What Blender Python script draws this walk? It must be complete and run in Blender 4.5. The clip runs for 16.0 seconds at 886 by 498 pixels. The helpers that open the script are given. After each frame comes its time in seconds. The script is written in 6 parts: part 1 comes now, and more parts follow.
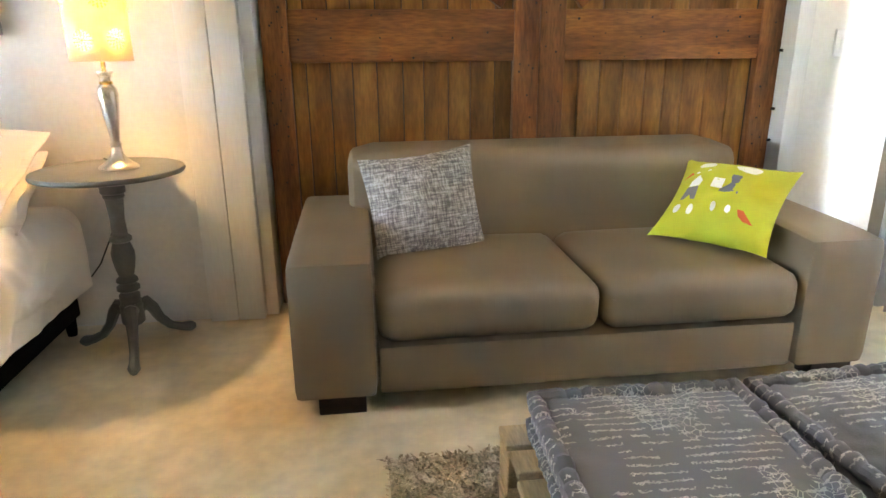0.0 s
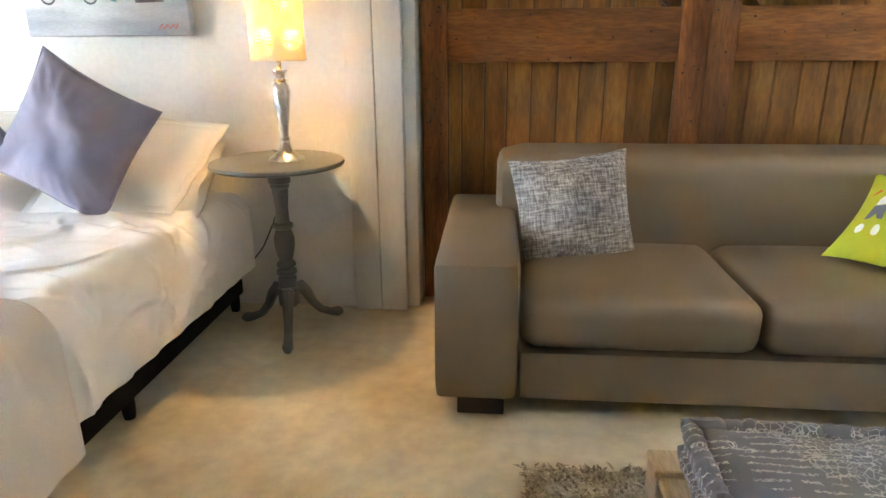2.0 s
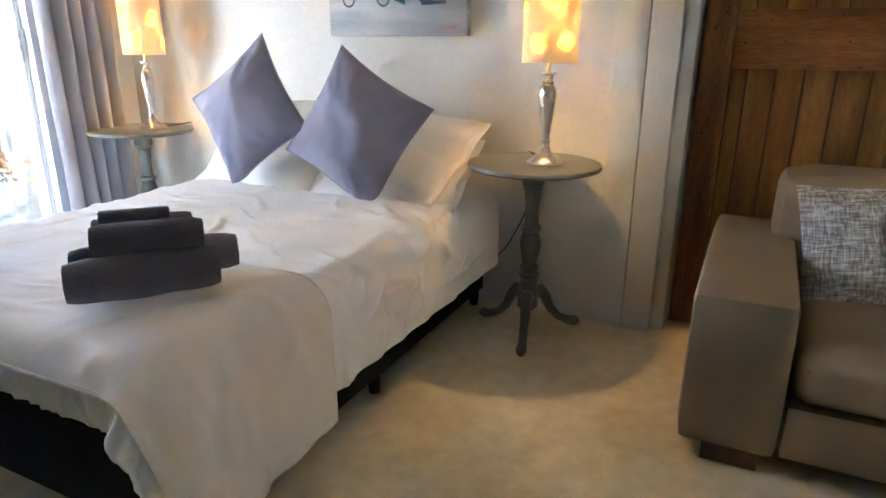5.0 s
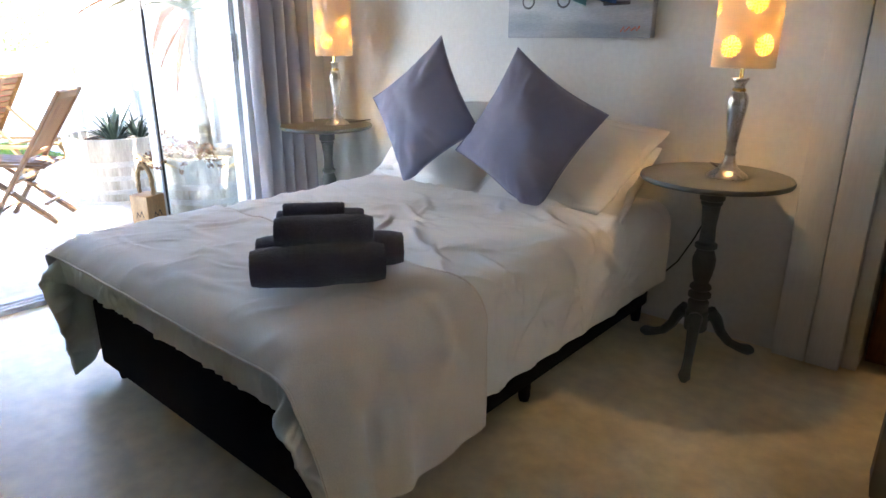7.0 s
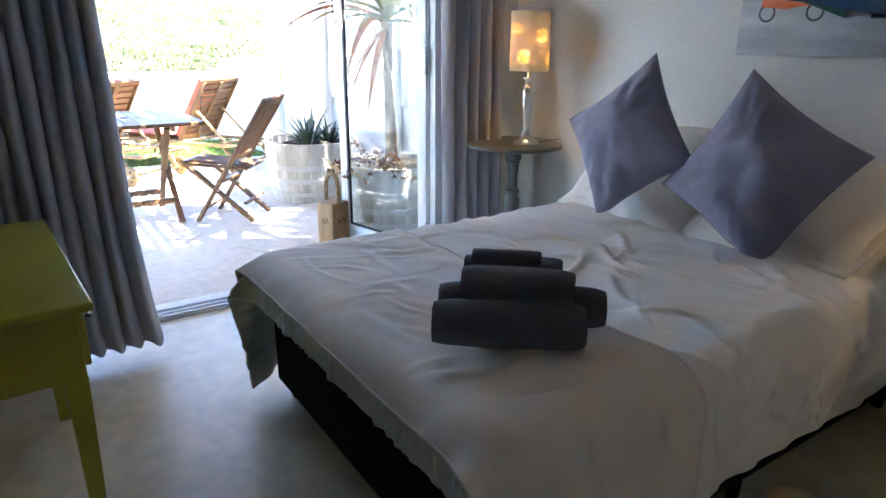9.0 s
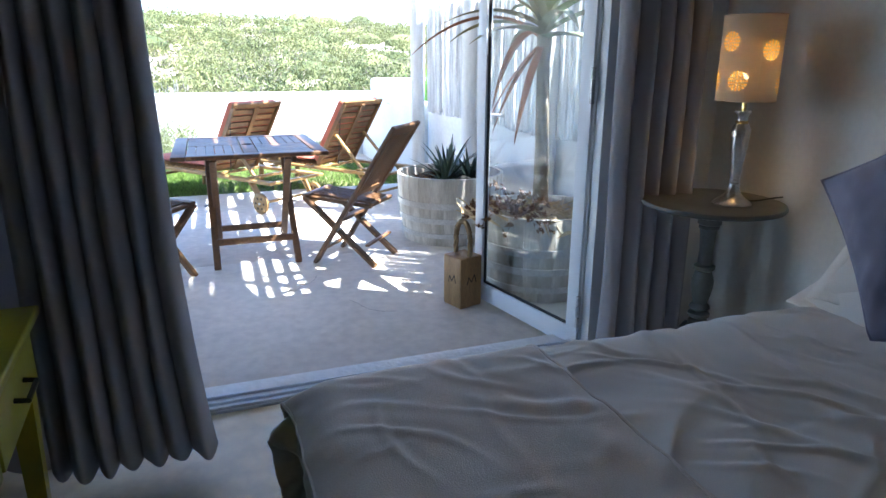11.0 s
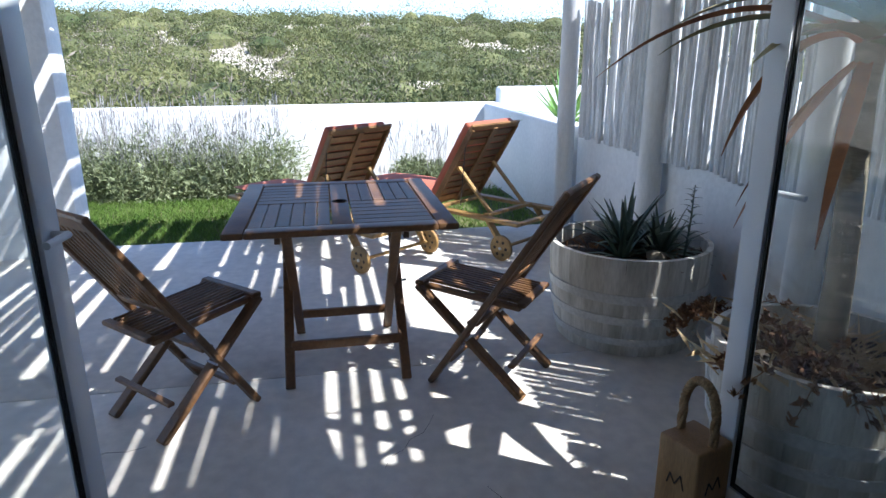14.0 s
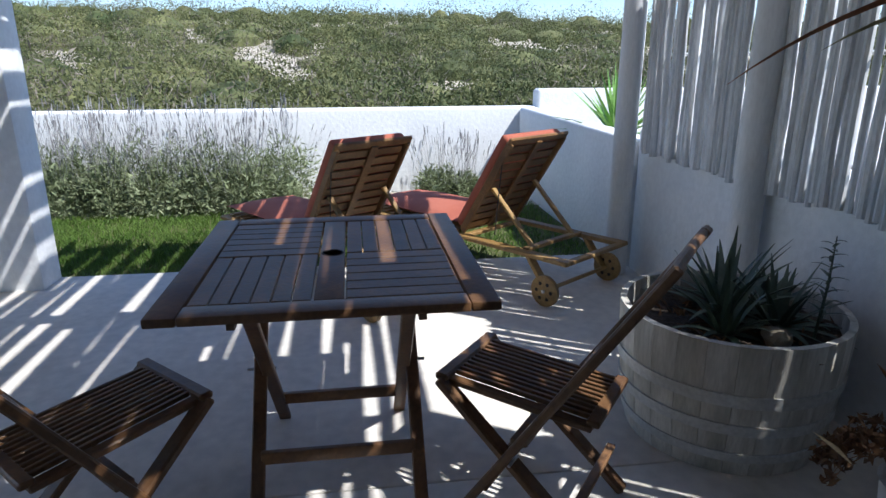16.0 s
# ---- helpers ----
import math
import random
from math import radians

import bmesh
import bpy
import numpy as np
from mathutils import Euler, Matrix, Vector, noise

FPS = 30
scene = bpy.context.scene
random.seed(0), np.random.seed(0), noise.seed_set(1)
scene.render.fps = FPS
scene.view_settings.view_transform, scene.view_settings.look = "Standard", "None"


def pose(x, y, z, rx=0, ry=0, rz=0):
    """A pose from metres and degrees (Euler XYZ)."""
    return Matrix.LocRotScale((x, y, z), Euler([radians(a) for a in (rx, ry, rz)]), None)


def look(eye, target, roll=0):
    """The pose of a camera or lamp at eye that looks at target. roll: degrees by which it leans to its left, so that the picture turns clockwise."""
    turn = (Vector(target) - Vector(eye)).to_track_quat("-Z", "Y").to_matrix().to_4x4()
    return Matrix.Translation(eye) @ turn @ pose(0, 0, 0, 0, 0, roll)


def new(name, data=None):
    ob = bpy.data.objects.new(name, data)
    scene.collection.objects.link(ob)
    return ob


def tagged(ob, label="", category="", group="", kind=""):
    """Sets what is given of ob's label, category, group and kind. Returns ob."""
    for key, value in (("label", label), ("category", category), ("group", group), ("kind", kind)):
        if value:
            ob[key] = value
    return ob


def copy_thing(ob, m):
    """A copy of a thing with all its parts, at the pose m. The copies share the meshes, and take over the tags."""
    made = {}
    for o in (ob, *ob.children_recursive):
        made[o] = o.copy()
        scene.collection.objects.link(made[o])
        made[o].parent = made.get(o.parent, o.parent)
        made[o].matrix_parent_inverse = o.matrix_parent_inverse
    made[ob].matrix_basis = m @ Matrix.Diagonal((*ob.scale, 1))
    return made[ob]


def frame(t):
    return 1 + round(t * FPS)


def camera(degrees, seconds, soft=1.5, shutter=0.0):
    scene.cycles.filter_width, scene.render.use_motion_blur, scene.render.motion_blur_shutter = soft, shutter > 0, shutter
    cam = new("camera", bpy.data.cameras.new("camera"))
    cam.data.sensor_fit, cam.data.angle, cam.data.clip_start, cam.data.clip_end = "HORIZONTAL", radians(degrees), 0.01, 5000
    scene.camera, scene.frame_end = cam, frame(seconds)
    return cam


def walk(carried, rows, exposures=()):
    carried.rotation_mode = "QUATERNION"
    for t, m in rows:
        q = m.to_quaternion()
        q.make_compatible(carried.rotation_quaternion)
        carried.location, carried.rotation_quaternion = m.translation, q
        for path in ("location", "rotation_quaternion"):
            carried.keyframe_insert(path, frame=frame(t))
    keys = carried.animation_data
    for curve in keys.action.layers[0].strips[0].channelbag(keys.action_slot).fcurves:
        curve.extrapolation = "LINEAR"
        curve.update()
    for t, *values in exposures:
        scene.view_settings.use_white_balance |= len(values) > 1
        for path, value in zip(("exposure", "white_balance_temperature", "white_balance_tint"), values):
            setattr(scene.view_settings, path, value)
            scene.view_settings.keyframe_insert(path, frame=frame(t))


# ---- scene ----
cam = camera(69.4, 16.0)
PATH = [
    (0, (0.266, 0.492, 1.189), (0.501, 2.387, 0.592), -0.5),
    (0.5, (0.246, 0.492, 1.187), (0.383, 2.397, 0.593), -0.5),
    (1, (0.226, 0.503, 1.195), (0.267, 2.411, 0.596), -0.5),
    (1.5, (0.216, 0.509, 1.206), (0.155, 2.414, 0.601), -0.4),
    (2, (0.205, 0.513, 1.214), (0.038, 2.41, 0.603), -0.4),
    (2.5, (0.183, 0.516, 1.226), (-0.089, 2.399, 0.609), -0.3),
    (3, (0.167, 0.524, 1.229), (-0.218, 2.387, 0.611), -0.2),
    (3.5, (0.145, 0.529, 1.232), (-0.345, 2.367, 0.612), -0.1),
    (4, (0.127, 0.536, 1.227), (-0.471, 2.343, 0.612), 0.1),
    (6.5, (0.083, 0.587, 1.252), (-1.07, 2.095, 0.622), 0.1),
    (7, (0.079, 0.584, 1.253), (-1.163, 2.021, 0.627), 0.1),
    (7.5, (0.073, 0.599, 1.257), (-1.262, 1.949, 0.628), 0.1),
    (8, (0.058, 0.59, 1.277), (-1.356, 1.856, 0.646), 0.2),
    (8.5, (-0.014, 0.617, 1.282), (-1.514, 1.781, 0.654), 0.3),
    (9, (-0.182, 0.704, 1.301), (-1.764, 1.762, 0.686), 0.3),
    (9.5, (-0.356, 0.8, 1.299), (-1.994, 1.779, 0.699), 0.4),
    (10, (-0.557, 0.973, 1.287), (-2.26, 1.846, 0.706), 0.4),
    (12.5, (-1.726, 1.235, 1.357), (-3.595, 1.669, 0.793), -0.2),
    (13, (-2.021, 1.213, 1.381), (-3.897, 1.617, 0.816), -0.2),
    (13.5, (-2.316, 1.268, 1.368), (-4.194, 1.652, 0.799), -0.3),
    (14, (-2.604, 1.37, 1.392), (-4.49, 1.714, 0.822), -0.3),
    (14.5, (-2.844, 1.406, 1.356), (-4.734, 1.726, 0.785), -0.2),
    (15, (-3.09, 1.432, 1.374), (-4.983, 1.735, 0.804), -0.2),
    (15.5, (-3.308, 1.447, 1.363), (-5.203, 1.74, 0.794), -0.0),
    (16, (-3.512, 1.508, 1.383), (-5.41, 1.773, 0.811), -0.1),
]
EXPOSURES = [(0.0, 6.62, 7150, 15), (2.5, 6.35, 7100, 15), (4.0, 6.03, 6950, 16), (6.5, 5.18, 6600, 16), (8.0, 4.64, 6300, 15), (9.0, 4.2, 6100, 14), (10.0, 3.5, 5900, 12), (12.5, 1.95, 5800, 12),
             (13.0, 1.66, 5800, 12), (13.5, 1.42, 5800, 12), (14.5, 0.85, 5850, 13), (16.0, 0.43, 5850, 13)]
walk(cam, [(t, look(eye, target, roll)) for t, eye, target, roll in PATH], EXPOSURES)

# ---- light ----
SUN = Vector((0.39, 0.63, 1.0)).normalized()
world = bpy.data.worlds.new("sky")
scene.world = world
world.use_nodes = True
wn = world.node_tree
sky = wn.nodes.new("ShaderNodeTexSky")
sky.sky_type, sky.sun_disc = "NISHITA", False
sky.sun_elevation = math.asin(SUN.z)
sky.sun_rotation = math.atan2(SUN.x, SUN.y)
sky.altitude, sky.air_density, sky.dust_density = 10, 0.8, 0.05
sky.ozone_density = 2.5
wn.links.new(sky.outputs[0], wn.nodes["Background"].inputs[0])
wn.nodes["Background"].inputs[1].default_value = 0.15


def lamp(name, kind, m, energy, colour, **more):
    data = bpy.data.lights.new(name, kind)
    data.energy, data.color = energy, colour
    for key, value in more.items():
        if key == "size":
            data.shape, data.size, data.size_y = "RECTANGLE", value[0], value[1]
        elif key == "angle":
            data.angle = value
        elif key == "radius":
            data.shadow_soft_size = value
    ob = new(name, data)
    ob.matrix_world = m
    return ob


lamp("sun", "SUN", look(SUN * 20, (0, 0, 0)), 5.0, (1.0, 0.95, 0.86), angle=radians(0.53))
lamp("window_daylight", "AREA", look((2.84, 1.6, 1.35), (0, 1.6, 1.1)), 0.010, (0.86, 0.93, 1.0), size=(2.3, 1.9))


# ---- materials ----
def shade_nodes(name):
    m = bpy.data.materials.new(name)
    m.use_nodes = True
    return m, m.node_tree, m.node_tree.nodes, m.node_tree.nodes["Principled BSDF"]


def mat(name, c1, c2, scale=3.0, rough=0.6, fine=60.0, bump=0.15, metal=0.0, stretch=(1, 1, 1), grain=0.25, random_amount=0.0,
        island=0.0, dist=0.004, spec=0.5, coat=0.0, sheen=0.0, transmit=0.0, detail=5.0, contrast=(0.3, 0.7), wrinkle=0.0, wrinkle_scale=6.0):
    """A surface that varies between two colours at a large scale, with fine grain in colour, gloss and relief."""
    m, tree, nodes, bsdf = shade_nodes(name)
    link = tree.links.new
    co = nodes.new("ShaderNodeTexCoord")
    mp = nodes.new("ShaderNodeMapping")
    mp.inputs["Scale"].default_value = stretch
    link(co.outputs["Object"], mp.inputs[0])
    vector = mp.outputs[0]
    info = nodes.new("ShaderNodeObjectInfo")
    if random_amount:
        add = nodes.new("ShaderNodeVectorMath")
        add.operation = "MULTIPLY_ADD"
        comb = nodes.new("ShaderNodeCombineXYZ")
        for k in range(3):
            link(info.outputs["Random"], comb.inputs[k])
        add.inputs[1].default_value = (37, 53, 71)
        link(comb.outputs[0], add.inputs[0])
        link(vector, add.inputs[2])
        vector = add.outputs[0]
    big = nodes.new("ShaderNodeTexNoise")
    big.inputs["Scale"].default_value, big.inputs["Detail"].default_value = scale, detail
    link(vector, big.inputs["Vector"])
    small = nodes.new("ShaderNodeTexNoise")
    small.inputs["Scale"].default_value, small.inputs["Detail"].default_value = fine, 4.0
    link(vector, small.inputs["Vector"])
    ramp = nodes.new("ShaderNodeMapRange")
    ramp.inputs[1].default_value, ramp.inputs[2].default_value = contrast
    link(big.outputs["Fac"], ramp.inputs[0])
    mix = nodes.new("ShaderNodeMix")
    mix.data_type = "RGBA"
    mix.inputs[6].default_value, mix.inputs[7].default_value = (*c1, 1), (*c2, 1)
    link(ramp.outputs[0], mix.inputs[0])
    bright = nodes.new("ShaderNodeMapRange")
    bright.inputs[1].default_value, bright.inputs[2].default_value = 0.3, 0.7
    bright.inputs[3].default_value, bright.inputs[4].default_value = 1 - grain, 1 + grain
    link(small.outputs["Fac"], bright.inputs[0])
    factor = bright.outputs[0]
    for source, amount in ((info.outputs["Random"], random_amount), (None, island)):
        if not amount:
            continue
        if source is None:
            source = nodes.new("ShaderNodeNewGeometry").outputs["Random Per Island"]
        each = nodes.new("ShaderNodeMapRange")
        each.inputs[3].default_value, each.inputs[4].default_value = 1 - amount, 1 + amount
        link(source, each.inputs[0])
        times = nodes.new("ShaderNodeMath")
        times.operation = "MULTIPLY"
        link(factor, times.inputs[0])
        link(each.outputs[0], times.inputs[1])
        factor = times.outputs[0]
    scaled = nodes.new("ShaderNodeVectorMath")
    scaled.operation = "SCALE"
    link(mix.outputs[2], scaled.inputs[0])
    link(factor, scaled.inputs["Scale"])
    link(scaled.outputs[0], bsdf.inputs["Base Color"])
    rr = nodes.new("ShaderNodeMapRange")
    rr.inputs[3].default_value, rr.inputs[4].default_value = max(0.03, rough - 0.1), min(1, rough + 0.1)
    link(small.outputs["Fac"], rr.inputs[0])
    link(rr.outputs[0], bsdf.inputs["Roughness"])
    bsdf.inputs["Metallic"].default_value = metal
    bsdf.inputs["Specular IOR Level"].default_value = spec
    bsdf.inputs["Coat Weight"].default_value = coat
    bsdf.inputs["Sheen Weight"].default_value = sheen
    if bump:
        bp = nodes.new("ShaderNodeBump")
        bp.inputs["Strength"].default_value, bp.inputs["Distance"].default_value = bump, dist
        link(small.outputs["Fac"], bp.inputs["Height"])
        link(bp.outputs[0], bsdf.inputs["Normal"])
    if bump and wrinkle:
        soft = nodes.new("ShaderNodeTexNoise")
        soft.noise_type = "RIDGED_MULTIFRACTAL"
        soft.inputs["Scale"].default_value, soft.inputs["Detail"].default_value, soft.inputs["Distortion"].default_value = wrinkle_scale, 2.0, 0.6
        link(vector, soft.inputs["Vector"])
        crease = nodes.new("ShaderNodeBump")
        crease.inputs["Strength"].default_value, crease.inputs["Distance"].default_value = wrinkle, 0.02
        link(soft.outputs["Fac"], crease.inputs["Height"])
        link(crease.outputs[0], bp.inputs["Normal"])
    if transmit:
        out = nodes["Material Output"]
        tr = nodes.new("ShaderNodeBsdfTranslucent")
        link(scaled.outputs[0], tr.inputs[0])
        ms = nodes.new("ShaderNodeMixShader")
        ms.inputs[0].default_value = transmit
        link(bsdf.outputs[0], ms.inputs[1])
        link(tr.outputs[0], ms.inputs[2])
        link(ms.outputs[0], out.inputs["Surface"])
    return m


def printed_fabric(name, ground, ink):
    """Grey cloth printed with lines of pale handwriting and sprays of flowers."""
    m, tree, nodes, bsdf = shade_nodes(name)
    link = tree.links.new
    co = nodes.new("ShaderNodeTexCoord")

    def math_node(op, a, b=None):
        n = nodes.new("ShaderNodeMath")
        n.operation = op
        for k, v in ((0, a), (1, b)):
            if v is None:
                continue
            if isinstance(v, (int, float)):
                n.inputs[k].default_value = v
            else:
                link(v, n.inputs[k])
        return n.outputs[0]

    def noise_node(scale, detail=2.0, stretch=None):
        n = nodes.new("ShaderNodeTexNoise")
        n.inputs["Scale"].default_value, n.inputs["Detail"].default_value = scale, detail
        src = co.outputs["Object"]
        if stretch:
            mp = nodes.new("ShaderNodeMapping")
            mp.inputs["Scale"].default_value = stretch
            link(src, mp.inputs[0])
            src = mp.outputs[0]
        link(src, n.inputs["Vector"])
        return n.outputs["Fac"]

    sep = nodes.new("ShaderNodeSeparateXYZ")
    link(co.outputs["Object"], sep.inputs[0])
    wob = math_node("MULTIPLY", math_node("SUBTRACT", noise_node(150, 3), 0.5), 0.024)
    line = math_node("ADD", sep.outputs[1], wob)
    band = math_node("ABSOLUTE", math_node("SUBTRACT", math_node("FRACT", math_node("MULTIPLY", line, 40)), 0.5))
    script = math_node("LESS_THAN", band, 0.095)
    words = math_node("GREATER_THAN", noise_node(26, 0, (1, 0.45, 1)), 0.40)
    area = math_node("GREATER_THAN", noise_node(5.0, 0), 0.31)
    script = math_node("MULTIPLY", math_node("MULTIPLY", script, words), area)
    petals = nodes.new("ShaderNodeTexVoronoi")
    petals.feature = "DISTANCE_TO_EDGE"
    petals.inputs["Scale"].default_value = 58
    link(co.outputs["Object"], petals.inputs["Vector"])
    edge = math_node("LESS_THAN", petals.outputs["Distance"], 0.045)
    spray = math_node("GREATER_THAN", noise_node(6.5, 1), 0.58)
    flower = math_node("MULTIPLY", edge, spray)
    inkmask = math_node("MAXIMUM", script, flower)
    worn = math_node("MULTIPLY", inkmask, noise_node(40, 2))
    mix = nodes.new("ShaderNodeMix")
    mix.data_type = "RGBA"
    mix.inputs[6].default_value, mix.inputs[7].default_value = (*ground, 1), (*ink, 1)
    link(math_node("MULTIPLY", worn, 1.25), mix.inputs[0])
    link(mix.outputs[2], bsdf.inputs["Base Color"])
    bsdf.inputs["Roughness"].default_value = 0.85
    bsdf.inputs["Sheen Weight"].default_value = 0.2
    bp = nodes.new("ShaderNodeBump")
    bp.inputs["Strength"].default_value, bp.inputs["Distance"].default_value = 0.25, 0.003
    link(noise_node(300, 2), bp.inputs["Height"])
    link(bp.outputs[0], bsdf.inputs["Normal"])
    return m


def tweed(name, c_dark, c_mid, c_light):
    """Coarse woven cloth with broken light and dark threads both ways."""
    m, tree, nodes, bsdf = shade_nodes(name)
    link = tree.links.new
    co = nodes.new("ShaderNodeTexCoord")
    facs = []
    for stretch in ((11, 95, 11), (95, 11, 95)):
        mp = nodes.new("ShaderNodeMapping")
        mp.inputs["Scale"].default_value = stretch
        link(co.outputs["Object"], mp.inputs[0])
        n = nodes.new("ShaderNodeTexNoise")
        n.inputs["Scale"].default_value, n.inputs["Detail"].default_value = 1.6, 3
        link(mp.outputs[0], n.inputs["Vector"])
        facs.append(n.outputs["Fac"])
    mean = nodes.new("ShaderNodeMath")
    mean.operation = "ADD"
    link(facs[0], mean.inputs[0])
    link(facs[1], mean.inputs[1])
    ramp = nodes.new("ShaderNodeValToRGB")
    ramp.color_ramp.elements[0].position, ramp.color_ramp.elements[0].color = 0.40, (*c_dark, 1)
    ramp.color_ramp.elements[1].position, ramp.color_ramp.elements[1].color = 0.62, (*c_light, 1)
    middle = ramp.color_ramp.elements.new(0.5)
    middle.color = (*c_mid, 1)
    half = nodes.new("ShaderNodeMath")
    half.operation = "MULTIPLY"
    half.inputs[1].default_value = 0.5
    link(mean.outputs[0], half.inputs[0])
    link(half.outputs[0], ramp.inputs[0])
    link(ramp.outputs[0], bsdf.inputs["Base Color"])
    bsdf.inputs["Roughness"].default_value = 0.9
    bp = nodes.new("ShaderNodeBump")
    bp.inputs["Strength"].default_value, bp.inputs["Distance"].default_value = 0.4, 0.003
    link(half.outputs[0], bp.inputs["Height"])
    link(bp.outputs[0], bsdf.inputs["Normal"])
    return m


def clear_glass(name):
    m, tree, nodes, bsdf = shade_nodes(name)
    bsdf.inputs["Base Color"].default_value = (0.93, 0.97, 0.96, 1)
    bsdf.inputs["Roughness"].default_value = 0.01
    bsdf.inputs["IOR"].default_value = 1.45
    bsdf.inputs["Transmission Weight"].default_value = 1.0
    return m


WALL = mat("white_plaster", (0.72, 0.72, 0.69), (0.78, 0.78, 0.75), 1.3, 0.85, 45, 0.25, grain=0.03)
OUTWALL = mat("limewashed_plaster", (0.70, 0.72, 0.72), (0.80, 0.81, 0.80), 1.5, 0.9, 25, 0.5, grain=0.05, dist=0.01)
FLOOR = mat("cement_screed", (0.60, 0.48, 0.28), (0.80, 0.72, 0.55), 2.3, 0.36, 16, 0.10, grain=0.10, detail=9, contrast=(0.30, 0.66))
PATIO = mat("patio_screed", (0.60, 0.565, 0.50), (0.73, 0.695, 0.63), 1.2, 0.75, 18, 0.15, grain=0.10, detail=8)
CEIL = mat("limed_ceiling_board", (0.66, 0.63, 0.57), (0.74, 0.71, 0.66), 2.0, 0.7, 60, 0.2, grain=0.12, stretch=(0.4, 4, 4))
# unseen walls, made dark so that less light bounces on to the bed
BACKWALL = mat("fill_dimming_plaster", (0.30, 0.25, 0.19), (0.36, 0.31, 0.24), 1.3, 0.9, 45, 0.25, grain=0.04)
TRIMW = mat("white_painted_wood", (0.70, 0.71, 0.69), (0.76, 0.77, 0.75), 2.0, 0.5, 40, 0.12, grain=0.03, stretch=(3, 3, 0.4))
BARN = mat("reclaimed_plank", (0.130, 0.052, 0.013), (0.37, 0.172, 0.044), 2.6, 0.6, 24, 0.4, spec=0.25, stretch=(4, 4, 0.8), grain=0.20, random_amount=0.16, detail=9)
BARNF = mat("reclaimed_frame", (0.098, 0.033, 0.011), (0.26, 0.102, 0.030), 3.0, 0.55, 32, 0.5, spec=0.25, stretch=(4, 4, 0.6), grain=0.28, random_amount=0.20, detail=9)
BARNH = mat("reclaimed_rail", (0.110, 0.038, 0.011), (0.285, 0.115, 0.032), 3.0, 0.55, 32, 0.5, spec=0.25, stretch=(0.6, 4, 4), grain=0.28, random_amount=0.15, detail=9)
DARKHOLE = mat("nail_hole", (0.015, 0.010, 0.008), (0.03, 0.02, 0.015), 20, 0.8, 100, 0.1)
SOFA = mat("taupe_leatherette", (0.200, 0.141, 0.078), (0.238, 0.170, 0.098), 3.0, 0.50, 350, 0.12, grain=0.05, dist=0.0015)
DARKWOOD = mat("dark_stained_foot", (0.025, 0.012, 0.008), (0.05, 0.025, 0.015), 6, 0.4, 60, 0.2, stretch=(1, 1, 4))
LINEN = mat("white_cotton", (0.78, 0.75, 0.69), (0.84, 0.81, 0.75), 2.0, 0.9, 420, 0.12, grain=0.03, sheen=0.2, wrinkle=0.28, wrinkle_scale=3.2)
THROW = mat("cream_fleece_throw", (0.74, 0.66, 0.56), (0.81, 0.73, 0.63), 2.5, 0.95, 320, 0.35, grain=0.06, sheen=0.5, wrinkle=0.2, wrinkle_scale=3.0)
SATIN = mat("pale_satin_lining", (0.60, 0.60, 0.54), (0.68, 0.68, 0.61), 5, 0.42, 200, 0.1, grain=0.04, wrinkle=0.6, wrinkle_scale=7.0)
LILAC = mat("lilac_grey_cotton", (0.205, 0.198, 0.265), (0.26, 0.25, 0.325), 4, 0.9, 500, 0.2, grain=0.06, sheen=0.2, wrinkle=0.10, wrinkle_scale=5.0)
BEDBASE = mat("dark_brown_base_cloth", (0.010, 0.007, 0.007), (0.018, 0.012, 0.011), 5, 0.95, 300, 0.3, grain=0.2, spec=0.12)
TOWEL = mat("charcoal_terry", (0.070, 0.062, 0.080), (0.105, 0.094, 0.118), 6, 1.0, 320, 1.0, grain=0.35, sheen=0.3, dist=0.006)
TABLEPAINT = mat("grey_painted_wood", (0.085, 0.090, 0.082), (0.125, 0.130, 0.118), 6, 0.42, 80, 0.1, grain=0.08)
PEWTER = mat("brushed_pewter", (0.50, 0.47, 0.43), (0.62, 0.59, 0.54), 6, 0.27, 220, 0.05, metal=1.0, grain=0.05, stretch=(1, 1, 8))
BRASS = mat("brass_neck", (0.70, 0.50, 0.18), (0.78, 0.58, 0.25), 6, 0.25, 100, 0.05, metal=1.0, grain=0.05)
CABLE = mat("black_flex", (0.02, 0.02, 0.02), (0.03, 0.03, 0.03), 8, 0.5, 60, 0.0)
SHADE = mat("cream_lampshade", (0.62, 0.52, 0.38), (0.70, 0.60, 0.45), 5, 0.8, 300, 0.1, grain=0.03, transmit=0.27)
PETAL = mat("yellow_cutout_film", (0.92, 0.56, 0.10), (0.95, 0.62, 0.14), 5, 0.6, 100, 0.0, transmit=0.75)
CURTAIN = mat("grey_lined_curtain", (0.40, 0.395, 0.43), (0.46, 0.455, 0.49), 2, 0.9, 350, 0.2, grain=0.05, transmit=0.07, stretch=(1, 1, 0.5))
SHEER = mat("white_sheer_curtain", (0.76, 0.78, 0.80), (0.84, 0.86, 0.88), 3, 0.9, 250, 0.1, grain=0.03, transmit=0.2)
DESKPAINT = mat("chartreuse_paint", (0.36, 0.33, 0.020), (0.44, 0.40, 0.035), 2, 0.35, 60, 0.12, grain=0.05)
METALW = mat("white_powder_coated_aluminium", (0.66, 0.69, 0.72), (0.70, 0.73, 0.76), 3, 0.35, 200, 0.03, grain=0.02)
GASKET = mat("black_rubber_gasket", (0.012, 0.012, 0.013), (0.02, 0.02, 0.02), 8, 0.6, 80, 0.1)
